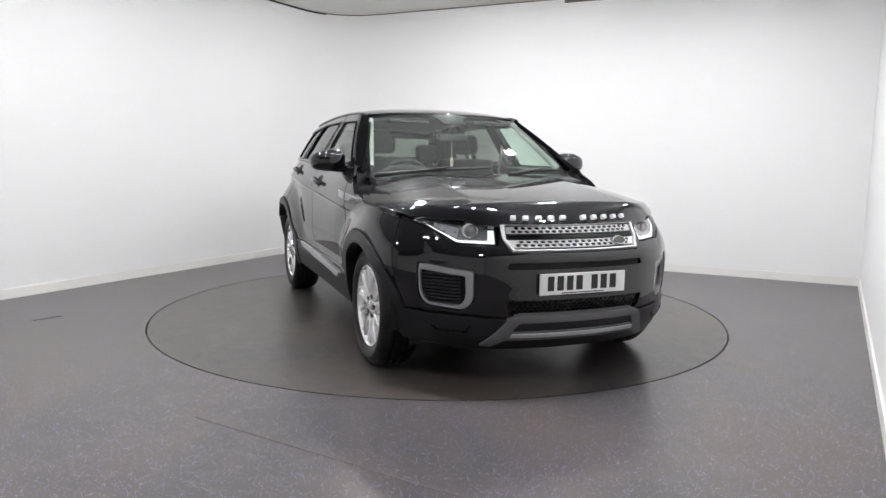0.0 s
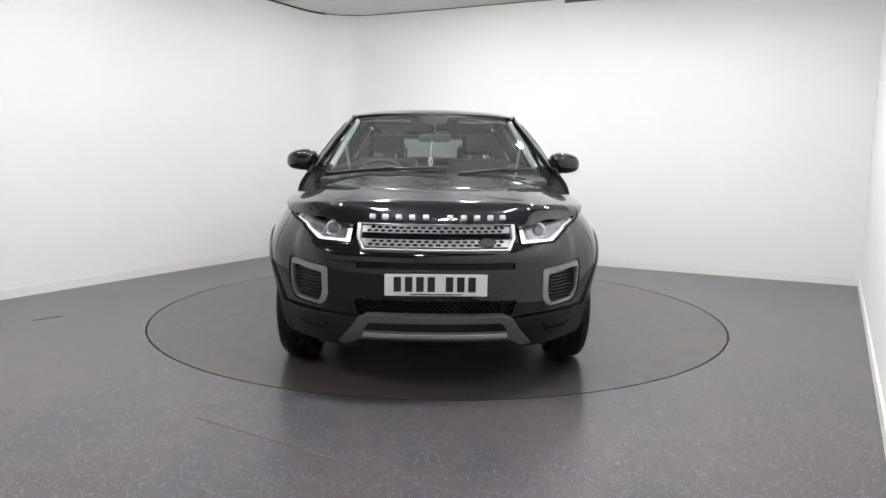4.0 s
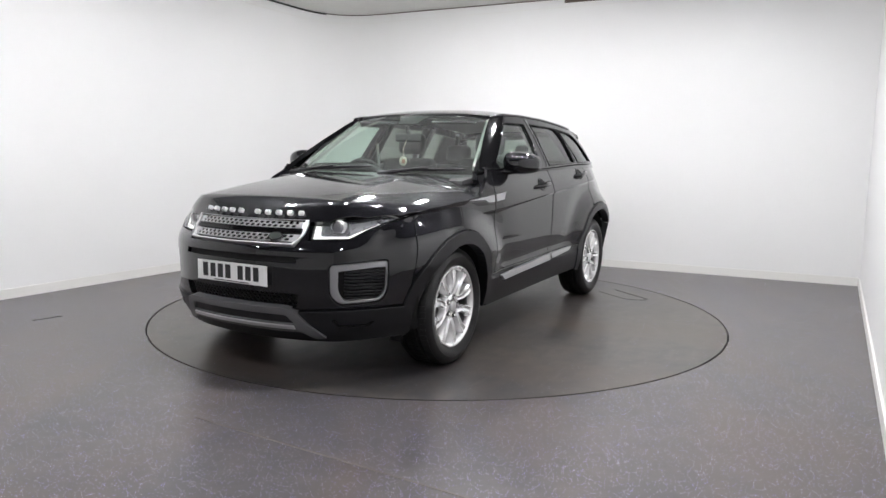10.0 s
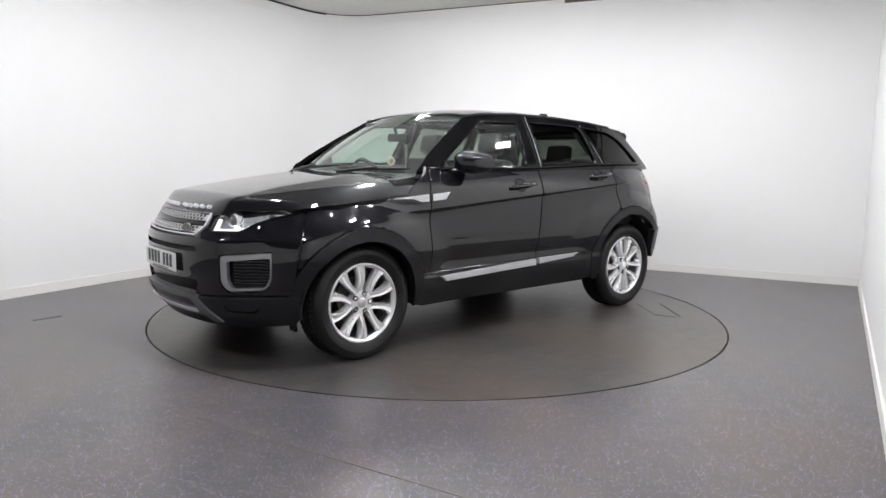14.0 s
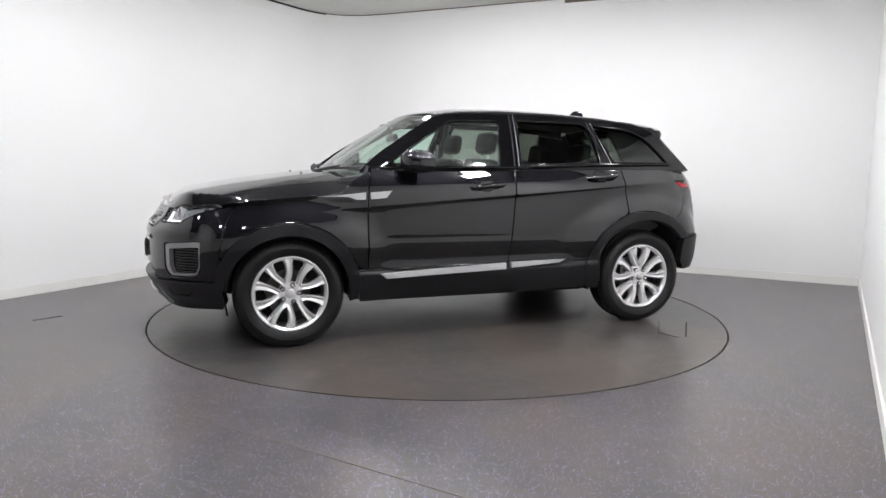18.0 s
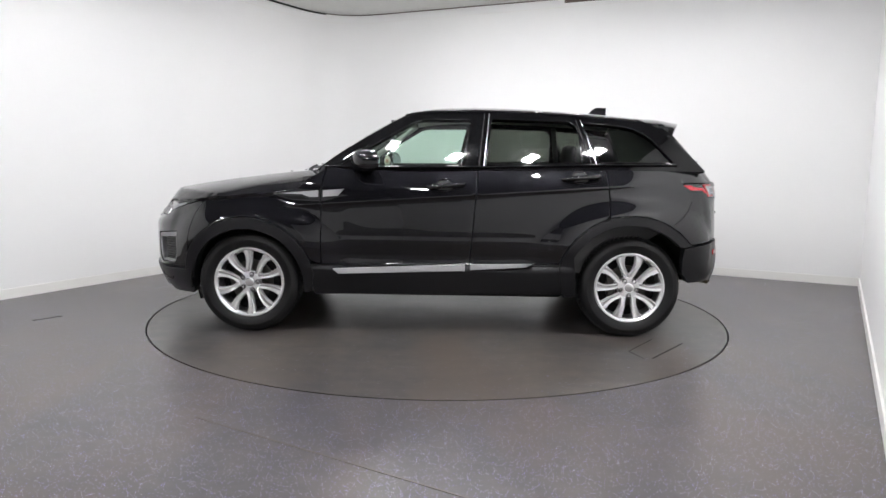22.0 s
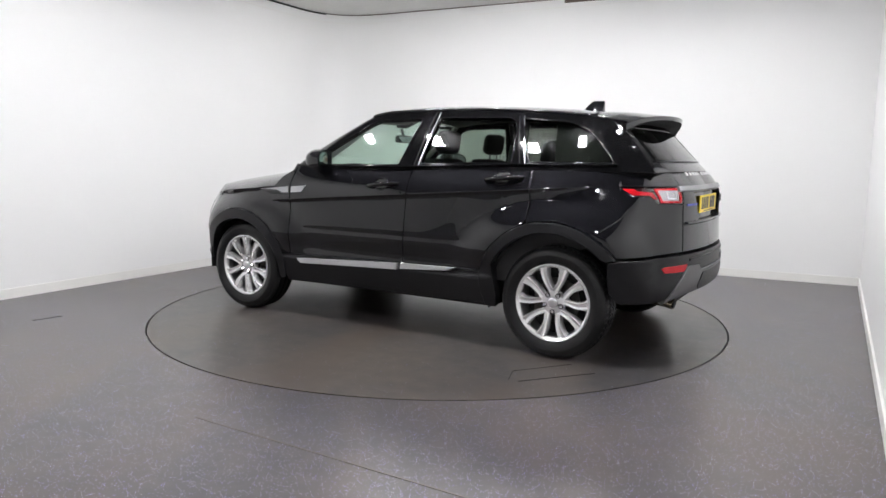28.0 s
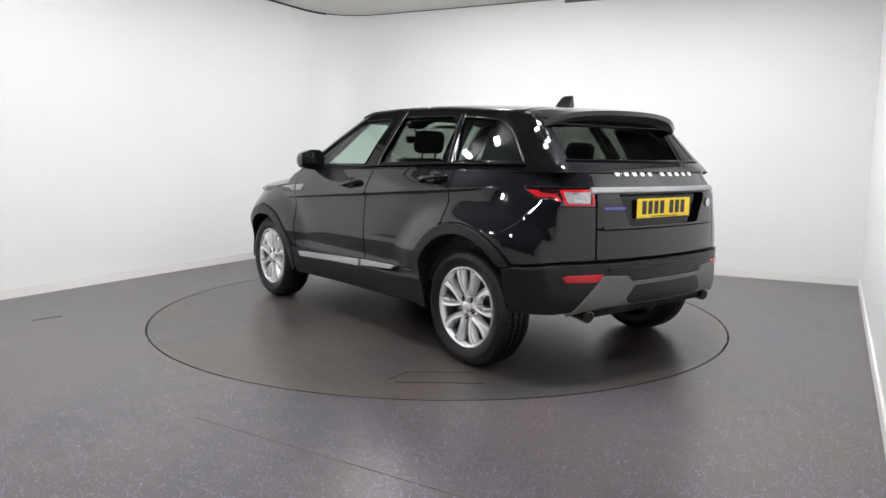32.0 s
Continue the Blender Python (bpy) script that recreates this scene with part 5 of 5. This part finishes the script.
both("reflector", body, [(4.805, 0.602), (4.83, 0.575), (5.03, 0.573), (5.052, 0.617), (4.835, 0.613)], M["red"], rear_bumper, "red bumper reflector", off=0.014, thick=0.02, gap=0.0)
one("bumper_step", body, rear([(0.50, 0.652), (0.50, 0.630), (-0.50, 0.630), (-0.50, 0.652)]), M["plastic"], rear_bumper, off=0.016, thick=0.02)
for sgn in (1, -1):
    bm = bmesh.new()
    tube(bm, [(-1.80, 0.565 * sgn, 0.388), (-1.93, 0.57 * sgn, 0.379), (-1.99, 0.575 * sgn, 0.370)], [0.032, 0.034, 0.036], 20)
    for v in bm.verts:
        v.co.y = 0.575 * sgn + (v.co.y - 0.575 * sgn) * 1.25
    ex = part("tail_pipe", bm, M["brass"], car, "oval bright tail pipe", sharp=40)
    # solid dark plug: the shade inside the pipe is put into its colour
    bm = bmesh.new()
    tube(bm, [(-1.98, 0.575 * sgn, 0.3715), (-1.996, 0.575 * sgn, 0.369)], 0.028, 20)
    for v in bm.verts:
        v.co.y = 0.575 * sgn + (v.co.y - 0.575 * sgn) * 1.25
    part("pipe_bore", bm, M["dark"], ex)

for sgn in (1, -1):
    bm = bmesh.new()
    a = [bm.verts.new(q) for q in ((1.735, 0.70 * sgn, 0.285), (1.735, 0.80 * sgn, 0.285), (1.722, 0.785 * sgn, 0.205), (1.722, 0.715 * sgn, 0.205))]
    b = [bm.verts.new((v.co.x - 0.012, v.co.y, v.co.z)) for v in a]
    bm.faces.new(a)
    bm.faces.new(b[::-1])
    for i in range(4):
        bm.faces.new((a[i], b[i], b[(i + 1) % 4], a[(i + 1) % 4]))
    part("air_deflector", bm, M["plastic"], car, "small black flap under the bumper")

# ---- sills and arch trims ----
sill = both("sill", body, flank([(0.93, 0.485), (0.87, 0.272), (-0.86, 0.298), (-0.90, 0.51)]), M["plastic"], off=0.004, thick=0.05)
def bar_lift(level, tilt):
    """A plain band along the flank at one level, leaning back by tilt."""
    def lift(u, z):
        u, z = np.asarray(u, float), np.asarray(z, float)
        p = body(u, np.full(u.shape, level))
        return np.stack([p[..., 0], p[..., 1] - tilt * (z - level), z], -1)
    return lift


rail("sill_edge", body, flank([(0.90, 0.490), (0.45, 0.496), (0.0, 0.502), (-0.45, 0.509), (-0.86, 0.516)]), 0.006, M["black"], sill, 0.004)
both("sill_strip", bar_lift(0.47, 0.10), flank([(0.745, 0.464), (0.70, 0.426), (-0.180, 0.456), (-0.180, 0.507), (0.70, 0.469)]), M["trim_silver"], sill, "silver sill strip", off=0.018, thick=0.03, step=0.03)
both("rear_sill_strip", bar_lift(0.47, 0.10), flank([(-0.212, 0.510), (-0.66, 0.519), (-0.60, 0.488), (-0.212, 0.464)]), M["trim_silver"], sill, "silver sill strip", off=0.018, thick=0.03, step=0.03)
both("front_arch_trim", body, flank(arc(*FC, FA - 0.003, 8, 170, 26) + [(0.885, 0.30), (0.945, 0.285)] + arc(*FC, 0.388, 182, 4, 26)), M["plastic"], off=0.012, thick=0.06, step=0.028)
both("rear_arch_trim", body, flank([(-0.865, 0.285), (-0.83, 0.42)] + arc(*RC, RA - 0.003, 16, 143, 26) + [(-1.722, 0.652), (-1.66, 0.644)] + arc(*RC, 0.442, 137, 30, 24) + [(-0.943, 0.45), (-0.955, 0.37), (-0.945, 0.285)]), M["plastic"], off=0.012, thick=0.06, step=0.028)


# ---- mirrors ----
def mirror_unit(side):
    root = new("door_mirror")
    root.parent = car
    tagged(root, "gloss black door mirror")
    bm = bmesh.new()
    bmesh.ops.create_uvsphere(bm, u_segments=28, v_segments=18, radius=1.0)
    for v in bm.verts:
        x, y, z = v.co
        f = lambda q, p: math.copysign(abs(q) ** p, q)
        x, y, z = f(x, 0.75), f(y, 0.62), f(z, 0.68)
        z2 = z * (0.082 - 0.018 * (y > 0) * y + (0.01 if z > 0 else 0))
        v.co = Vector((0.50 + max(x, -0.30) * 0.11 + 0.02 * (1 - abs(y)) - 0.03 * (y + 1), 0.966 + y * 0.116, 1.205 + z2 * 0.88 - 0.006 * y))
    if side:
        swap(bm)
    part("mirror_housing", bm, M["black"], root, sharp=60)
    bm = bmesh.new()
    tube(bm, [(0.63, 0.80, 1.156), (0.60, 0.85, 1.149), (0.56, 0.90, 1.150), (0.53, 0.95, 1.156)], [0.026, 0.023, 0.022, 0.020], 12)
    if side:
        swap(bm)
    part("mirror_arm", bm, M["gloss"], root, sharp=60)
    bm = bmesh.new()
    n = 24
    ring = []
    for k in range(n):
        a = 2 * math.pi * k / n
        cy, cz = math.cos(a), math.sin(a)
        cy, cz = math.copysign(abs(cy) ** 0.6, cy), math.copysign(abs(cz) ** 0.65, cz)
        ring.append(bm.verts.new((0.463 - 0.035 * (cy + 0.6), 0.966 + cy * 0.096, 1.206 + cz * (0.060 - 0.012 * (cy > 0) * cy))))
    bm.faces.new(ring)
    if side:
        swap(bm)
    part("mirror_glass", bm, M["mirror"], root, "silvered mirror glass")
    bm = bmesh.new()
    a = [bm.verts.new((x, side_y(np.array(x), np.array(z)) + 0.004, z)) for x, z in ((0.80, 1.165), (0.60, 1.168), (0.64, 1.235))]
    b = [bm.verts.new((v.co.x, v.co.y - 0.012, v.co.z)) for v in a]
    bm.faces.new(a)
    bm.faces.new(b[::-1])
    for i in range(3):
        bm.faces.new((a[i], b[i], b[(i + 1) % 3], a[(i + 1) % 3]))
    if side:
        swap(bm)
    part("mirror_foot", bm, M["gloss"], root)


mirror_unit(0)
mirror_unit(1)

# ---- wheels ----
def build_wheel(loc, right, turn):
    root = new("wheel")
    root.parent = car
    root.location = loc
    root.rotation_euler = (0, radians(turn), math.pi if right else 0)
    tagged(root, "black tyre on a silver ten-spoke alloy wheel")
    for name, mesh in WHEEL_MESHES:
        ob = new(name, mesh)
        ob.parent = root
        if name == "tread":
            tagged(ob, "fine blocks of tyre tread", kind="stuff")
    for k in range(5):
        for sgn in (1, -1):
            ob = new("spoke", SPOKES[sgn])
            ob.parent = root
            ob.rotation_euler = (0, radians(-72 * k - 90), 0)
        ob = new("nut_recess", NUT_WELL)
        ob.parent = root
        a = radians(72 * k + 54)
        ob.location = (0.057 * math.cos(a), 0, 0.057 * math.sin(a))
        ob = new("wheel_nut", NUT)
        ob.parent = root
        a = radians(72 * k + 54)
        ob.location = (0.057 * math.cos(a), 0, 0.057 * math.sin(a))
    return root


def wheel_mesh(name, bm, material, sharp=40):
    me = bpy.data.meshes.new(name)
    bmesh.ops.recalc_face_normals(bm, faces=bm.faces[:])
    bm.to_mesh(me)
    bm.free()
    for f in me.polygons:
        f.use_smooth = True
    me.set_sharp_from_angle(angle=radians(sharp))
    me.materials.append(material)
    return me


def make_wheel_meshes():
    out = []
    bm = bmesh.new()
    prof = [(0.240, 0.070), (0.247, 0.098), (0.256, 0.106), (0.285, 0.1165), (0.300, 0.1185), (0.302, 0.1175), (0.318, 0.115), (0.335, 0.104), (0.345, 0.090),
            (0.351, 0.070), (0.351, 0.052), (0.343, 0.050), (0.343, 0.042), (0.353, 0.040), (0.353, 0.006), (0.345, 0.004), (0.345, -0.004), (0.353, -0.006), (0.353, -0.040), (0.343, -0.042), (0.343, -0.050),
            (0.351, -0.052), (0.351, -0.070), (0.345, -0.090), (0.335, -0.104), (0.30, -0.118), (0.256, -0.106), (0.240, -0.07)]
    lathe(bm, prof, 96)
    out.append(("tyre", wheel_mesh("tyre", bm, M["rubber"], 30)))
    bm = bmesh.new()
    n = 64
    for k in range(n):
        a = 2 * math.pi * k / n
        for y, r, tilt, w, sy in ((0.080, 0.3445, 24, 0.021, 0.034), (-0.080, 0.3445, -24, 0.021, 0.034), (0.022, 0.3525, 0, 0.024, 0.026), (-0.022, 0.3525, 0, 0.024, 0.026)):
            aa = a + (math.pi / n if y < 0.05 else 0)
            m = Matrix.Rotation(-aa + math.pi / 2, 3, "Y") @ Matrix.Rotation(radians(-tilt), 3, "X")
            box(bm, (r * math.cos(aa), y, r * math.sin(aa)), (w, sy, 0.010), m=m)
    out.append(("tread", wheel_mesh("tread", bm, M["rubber"], 30)))
    bm = bmesh.new()
    lathe(bm, [(0.247, 0.098), (0.244, 0.104), (0.238, 0.105), (0.233, 0.100), (0.226, 0.096), (0.221, 0.086), (0.219, 0.070)], 72)
    out.append(("rim", wheel_mesh("rim", bm, M["alloy"], 40)))
    bm = bmesh.new()
    lathe(bm, [(0.219, 0.070), (0.217, 0.055), (0.214, 0.030), (0.210, -0.09)], 72)
    out.append(("rim_barrel", wheel_mesh("rim_barrel", bm, M["barrel"], 40)))
    bm = bmesh.new()
    rows = lathe(bm, [(0.078, 0.030), (0.080, 0.070), (0.070, 0.084), (0.042, 0.088), (0.034, 0.086)], 40)
    bm.faces.new(rows[-1])
    out.append(("hub", wheel_mesh("hub", bm, M["alloy"], 40)))
    bm = bmesh.new()
    rows = lathe(bm, [(0.031, 0.080), (0.031, 0.093), (0.026, 0.097), (0.010, 0.098)], 28)
    bm.faces.new(rows[-1])
    out.append(("hub_cap", wheel_mesh("hub_cap", bm, M["silver"], 40)))
    bm = bmesh.new()
    rows = lathe(bm, [(0.145, -0.01), (0.145, 0.005), (0.075, 0.010), (0.07, 0.03)], 40)
    bm.faces.new(rows[-1])
    out.append(("brake_disc", wheel_mesh("brake_disc", bm, M["disc_metal"], 40)))
    bm = bmesh.new()
    rows = lathe(bm, [(0.214, -0.02), (0.05, -0.025)], 40)
    bm.faces.new(rows[-1])
    out.append(("inner_shield", wheel_mesh("inner_shield", bm, M["dark"], 40)))
    bm = bmesh.new()
    box(bm, (0.115, 0.02, 0.0), (0.06, 0.05, 0.15), 0.015, 2)
    out.append(("brake_caliper", wheel_mesh("brake_caliper", bm, M["disc_metal"], 40)))
    return out


def make_spoke(sgn):
    """One arm of a forked pair: it leaves the hub and bends outwards to the rim; local x points outwards."""
    bm = bmesh.new()
    path = [(0.050, 1.0, 0.050, 0.078), (0.074, 7.0, 0.047, 0.086), (0.092, 12.5, 0.043, 0.091), (0.112, 16.5, 0.041, 0.094), (0.138, 18.6, 0.043, 0.097), (0.168, 19.0, 0.048, 0.099), (0.202, 17.8, 0.058, 0.100), (0.236, 15.6, 0.076, 0.098)]
    rows = []
    for r, a, w, y in path:
        a = radians(a * sgn)
        c = Vector((r * math.cos(a), 0, r * math.sin(a)))
        rad = c.normalized()
        tan = Vector((-rad.z, 0, rad.x))
        h = w / 2
        rows.append([bm.verts.new(c + tan * dx + Vector((0, yy, 0))) for dx, yy in ((-h * 1.12, y - 0.046), (-h, y - 0.014), (-h * 0.66, y), (h * 0.12 * sgn, y - 0.006), (h * 0.66, y), (h, y - 0.014), (h * 1.12, y - 0.046))])
    for p, q in zip(rows, rows[1:]):
        for j in range(6):
            bm.faces.new((p[j], p[j + 1], q[j + 1], q[j]))
        bm.faces.new((p[6], p[0], q[0], q[6]))
    bm.faces.new(rows[0][::-1])
    bm.faces.new(rows[-1])
    return wheel_mesh("spoke", bm, M["alloy"], 28)


WHEEL_MESHES = make_wheel_meshes()
SPOKES = {1: make_spoke(1), -1: make_spoke(-1)}
bm = bmesh.new()
rows_ = lathe(bm, [(0.012, 0.075), (0.012, 0.092), (0.009, 0.096)], 6)
bm.faces.new(rows_[-1])
NUT = wheel_mesh("wheel_nut", bm, M["chrome"], 30)
# flat dark disc round each nut, painted for the shade in a recess
bm = bmesh.new()
rows_ = lathe(bm, [(0.0175, 0.070), (0.0165, 0.0895), (0.004, 0.0895)], 16)
bm.faces.new(rows_[-1])
NUT_WELL = wheel_mesh("nut_recess", bm, M["dark"], 30)
for sx, ty in ((1, 20), (-1, 0)):
    for sy in (1, -1):
        build_wheel((WHEEL_X * sx, 0.812 * sy, WHEEL_Z + 0.005), sy < 0, ty)

# wheel wells and underside
for sx in (1, -1):
    for sy in (1, -1):
        bm = bmesh.new()
        r = 0.415 if sx > 0 else 0.445
        n = 24
        turn = [radians((-8 + 198 * k / n) if sx > 0 else (-12 + 183 * k / n)) for k in range(n + 1)]
        a = [bm.verts.new((WHEEL_X * sx * (1 if sx > 0 else 0.99) + r * math.cos(q), 0.90 * sy, 0.36 + r * math.sin(q))) for q in turn]
        b = [bm.verts.new((v.co.x, 0.52 * sy, v.co.z)) for v in a]
        for k in range(n):
            bm.faces.new((a[k], a[k + 1], b[k + 1], b[k]))
        bm.faces.new(b)
        part("wheel_well", bm, M["dark"], car)
bm = bmesh.new()
box(bm, (0.0, 0, 0.33), (1.75, 1.72, 0.13), 0.03)
box(bm, (0.0, 0, 0.42), (3.7, 1.0, 0.14), 0.03)
box(bm, (1.95, 0, 0.55), (0.20, 1.05, 0.36), 0.03)
box(bm, (-1.88, 0, 0.55), (0.20, 1.10, 0.40), 0.03)
part("underbody", bm, M["dark"], car)
bm = bmesh.new()
box(bm, (-1.3, 0, 0.72), (1.1, 1.0, 0.50), 0.03)
part("boot_tub", bm, M["dark"], car)
bm = bmesh.new()
box(bm, (1.35, 0, 0.68), (1.05, 1.0, 0.45), 0.03)
part("engine_bay", bm, M["dark"], car)
bm = bmesh.new()
box(bm, (1.33, 0, 0.30), (0.07, 1.3, 0.07), 0.02)
box(bm, (-1.33, 0, 0.30), (0.09, 1.3, 0.08), 0.02)
part("axles", bm, M["dark"], car)

# ---- cabin ----
for side in (0, 1):
    bm = bmesh.new()
    vs = [(0.74, 0.80, 1.15), (0.78, 0.86, 0.45), (-1.0, 0.86, 0.45), (-1.6, 0.80, 0.75), (-1.85, 0.66, 1.16), (-1.0, 0.80, 1.19)]
    a = [bm.verts.new(q) for q in vs]
    b = [bm.verts.new((q[0], q[1] - 0.05, q[2])) for q in vs]
    bm.faces.new(a)
    bm.faces.new(b[::-1])
    for i in range(6):
        bm.faces.new((a[i], b[i], b[(i + 1) % 6], a[(i + 1) % 6]))
    if side:
        swap(bm)
    part("door_lining", bm, M["trim"], car)


def seat(x, y, w, top, rest):
    """A seat: cushion, backrest and head restraint on two bars."""
    root = new("seat")
    root.parent = car
    tagged(root, "black cloth car seat")
    bm = bmesh.new()
    box(bm, (x + 0.20, y, 0.66), (0.52, w, 0.16), 0.05, 3)
    part("cushion", bm, M["seat"], root, sharp=40)
    bm = bmesh.new()
    h = top - 0.64
    box(bm, (x - 0.10, y, 0.64 + h / 2), (0.14, w, h), 0.05, 3, Matrix.Rotation(radians(-14), 3, "Y"))
    part("backrest", bm, M["seat"], root, sharp=40)
    if rest:
        bm = bmesh.new()
        box(bm, (x - 0.20, y, top + 0.115), (0.10, 0.25, 0.17), 0.045, 3, Matrix.Rotation(radians(-10), 3, "Y"))
        part("head_restraint", bm, M["seat"], root, sharp=40)
        bm = bmesh.new()
        for d in (-0.06, 0.06):
            tube(bm, [(x - 0.19, y + d, top - 0.03), (x - 0.20, y + d, top + 0.06)], 0.007, 8)
        part("restraint_bar", bm, M["chrome"], root)


seat(-0.05, 0.37, 0.50, 1.235, True)
seat(-0.05, -0.37, 0.50, 1.235, True)
seat(-0.88, 0.36, 0.62, 1.16, True)
seat(-0.88, -0.36, 0.62, 1.16, True)
bm = bmesh.new()
box(bm, (-1.42, 0, 1.125), (0.66, 1.18, 0.02), 0.006, 1)
part("luggage_cover", bm, M["trim"], car)
bm = bmesh.new()
q = [(0.98, 1.09), (0.72, 1.125), (0.52, 1.11), (0.47, 1.04), (0.50, 0.72), (0.98, 0.70)]
a = [bm.verts.new((x, 0.76, z)) for x, z in q]
b = [bm.verts.new((x, -0.76, z)) for x, z in q]
bm.faces.new(a)
bm.faces.new(b[::-1])
for i in range(6):
    bm.faces.new((a[i], b[i], b[(i + 1) % 6], a[(i + 1) % 6]))
dash = part("dashboard", bm, M["trim"], car)
bm = bmesh.new()
tube(bm, [(0.47, -0.57, 1.11), (0.47, -0.50, 1.150), (0.47, -0.39, 1.163), (0.47, -0.28, 1.150), (0.47, -0.21, 1.11)], 0.028, 10)
part("instrument_hood", bm, M["trim"], dash, sharp=50)
bm = bmesh.new()
wheel_m = pose(0.40, -0.385, 1.045, 0, -66, 0)
tube(bm, [wheel_m @ Vector((0.185 * math.cos(2 * math.pi * k / 32), 0.185 * math.sin(2 * math.pi * k / 32), 0)) for k in range(32)], 0.016, 10, closed=True)
st = part("steering_wheel", bm, M["trim"], car, "dark leather steering wheel", sharp=60)
bm = bmesh.new()
box(bm, (0, 0, 0), (0.15, 0.13, 0.05), 0.02, 2)
for aa in (0, 120, 240):
    box(bm, (0.1 * math.cos(radians(aa + 180)), 0.1 * math.sin(radians(aa + 180)), 0), (0.15, 0.035, 0.02), 0.006, 1, Matrix.Rotation(radians(aa + 180), 3, "Z"))
for v in bm.verts:
    v.co = wheel_m @ v.co
part("wheel_boss", bm, M["trim"], st)
one("headlining", lambda a, b: roof_lift(a, b) - np.array((0, 0, 0.05)), [(0.22, -0.56), (0.22, 0.56), (-1.5, 0.50), (-1.5, -0.50)], M["liner"], step=0.1, thick=0.005)
bm = bmesh.new()
box(bm, (0.40, 0.0, 1.385), (0.035, 0.235, 0.062), 0.015, 3)
mi = part("rear_view_mirror", bm, M["trim"], car, "rear view mirror", sharp=40)
bm = bmesh.new()
box(bm, (0.381, 0.0, 1.385), (0.002, 0.215, 0.046))
part("mirror_face", bm, M["mirror"], mi)
bm = bmesh.new()
tube(bm, [(0.41, 0, 1.41), (0.43, 0, 1.47)], 0.012, 8)
part("mirror_stem", bm, M["trim"], mi)
bm = bmesh.new()
tube(bm, [(0.41, -0.010, 1.375), (0.445, -0.023, 1.30), (0.445, -0.023, 1.242)], 0.002, 6)
pend = part("pendant_cord", bm, M["pearl"], car, "thin cord of a hanging pendant")
face = Matrix.Rotation(radians(54), 3, "Z")
for name, colour, thick, r, label in (("pendant_medallion", "pearl", 0.010, 0.034, "oval pale medallion"), ("medallion_centre", "rose", 0.014, 0.021, "")):
    bm = bmesh.new()
    bmesh.ops.create_uvsphere(bm, u_segments=20, v_segments=12, radius=1.0)
    for v in bm.verts:
        v.co = face @ Vector((v.co.x * thick, v.co.y * r * 0.93, v.co.z * r * 1.06)) + Vector((0.445, -0.023, 1.207))
    part(name, bm, M[colour], pend, label, sharp=60)
for y in (-0.33, 0.33):
    bm = bmesh.new()
    box(bm, (0.30, y, 1.50), (0.15, 0.30, 0.018), 0.006, 2)
    part("sun_visor", bm, M["pillar"], car)
for side in (0, 1):
    for pts in ([(0.72, 0.728, 1.165), (0.235, 0.585, 1.505)], [(-0.27, 0.80, 1.19), (-0.29, 0.60, 1.53)], [(-1.04, 0.78, 1.22), (-0.98, 0.58, 1.50)], [(-1.62, 0.68, 1.25), (-1.45, 0.57, 1.47)]):
        bm = bmesh.new()
        front_one = pts[0][0] > 0.5
        tube(bm, pts, [0.026, 0.020] if front_one else 0.022, 12)
        if side:
            swap(bm)
        part("pillar_lining", bm, M["liner" if front_one else "pillar"], car, sharp=60)
    part("quarter_lining", skin(house_lift, [(-1.27, 1.185), (-1.20, 1.50), (-1.46, 1.47), (-1.74, 1.19)], off=-0.06, thick=0.03, mirror=bool(side)), M["trim"], car)
    bm = bmesh.new()
    tube(bm, [(-0.24, 0.73, 1.35), (-0.22, 0.70, 1.15), (-0.20, 0.70, 0.80)], 0.012, 6)
    if side:
        swap(bm)
    part("seat_belt", bm, M["liner"], car, "grey seat belt")


# ---- movement ----
def motions():
    rows_car, rows_table = [], []
    for k in range(33):
        turn = pose(0, 0, 0, 0, 0, TURN_START + TURN_RATE * k)
        rows_table.append((float(k), turn))
        rows_car.append((float(k), turn @ Matrix.Translation((CAR_OFF.x, CAR_OFF.y, 0))))
    walk(car, rows_car)
    walk(turntable, rows_table)


motions()
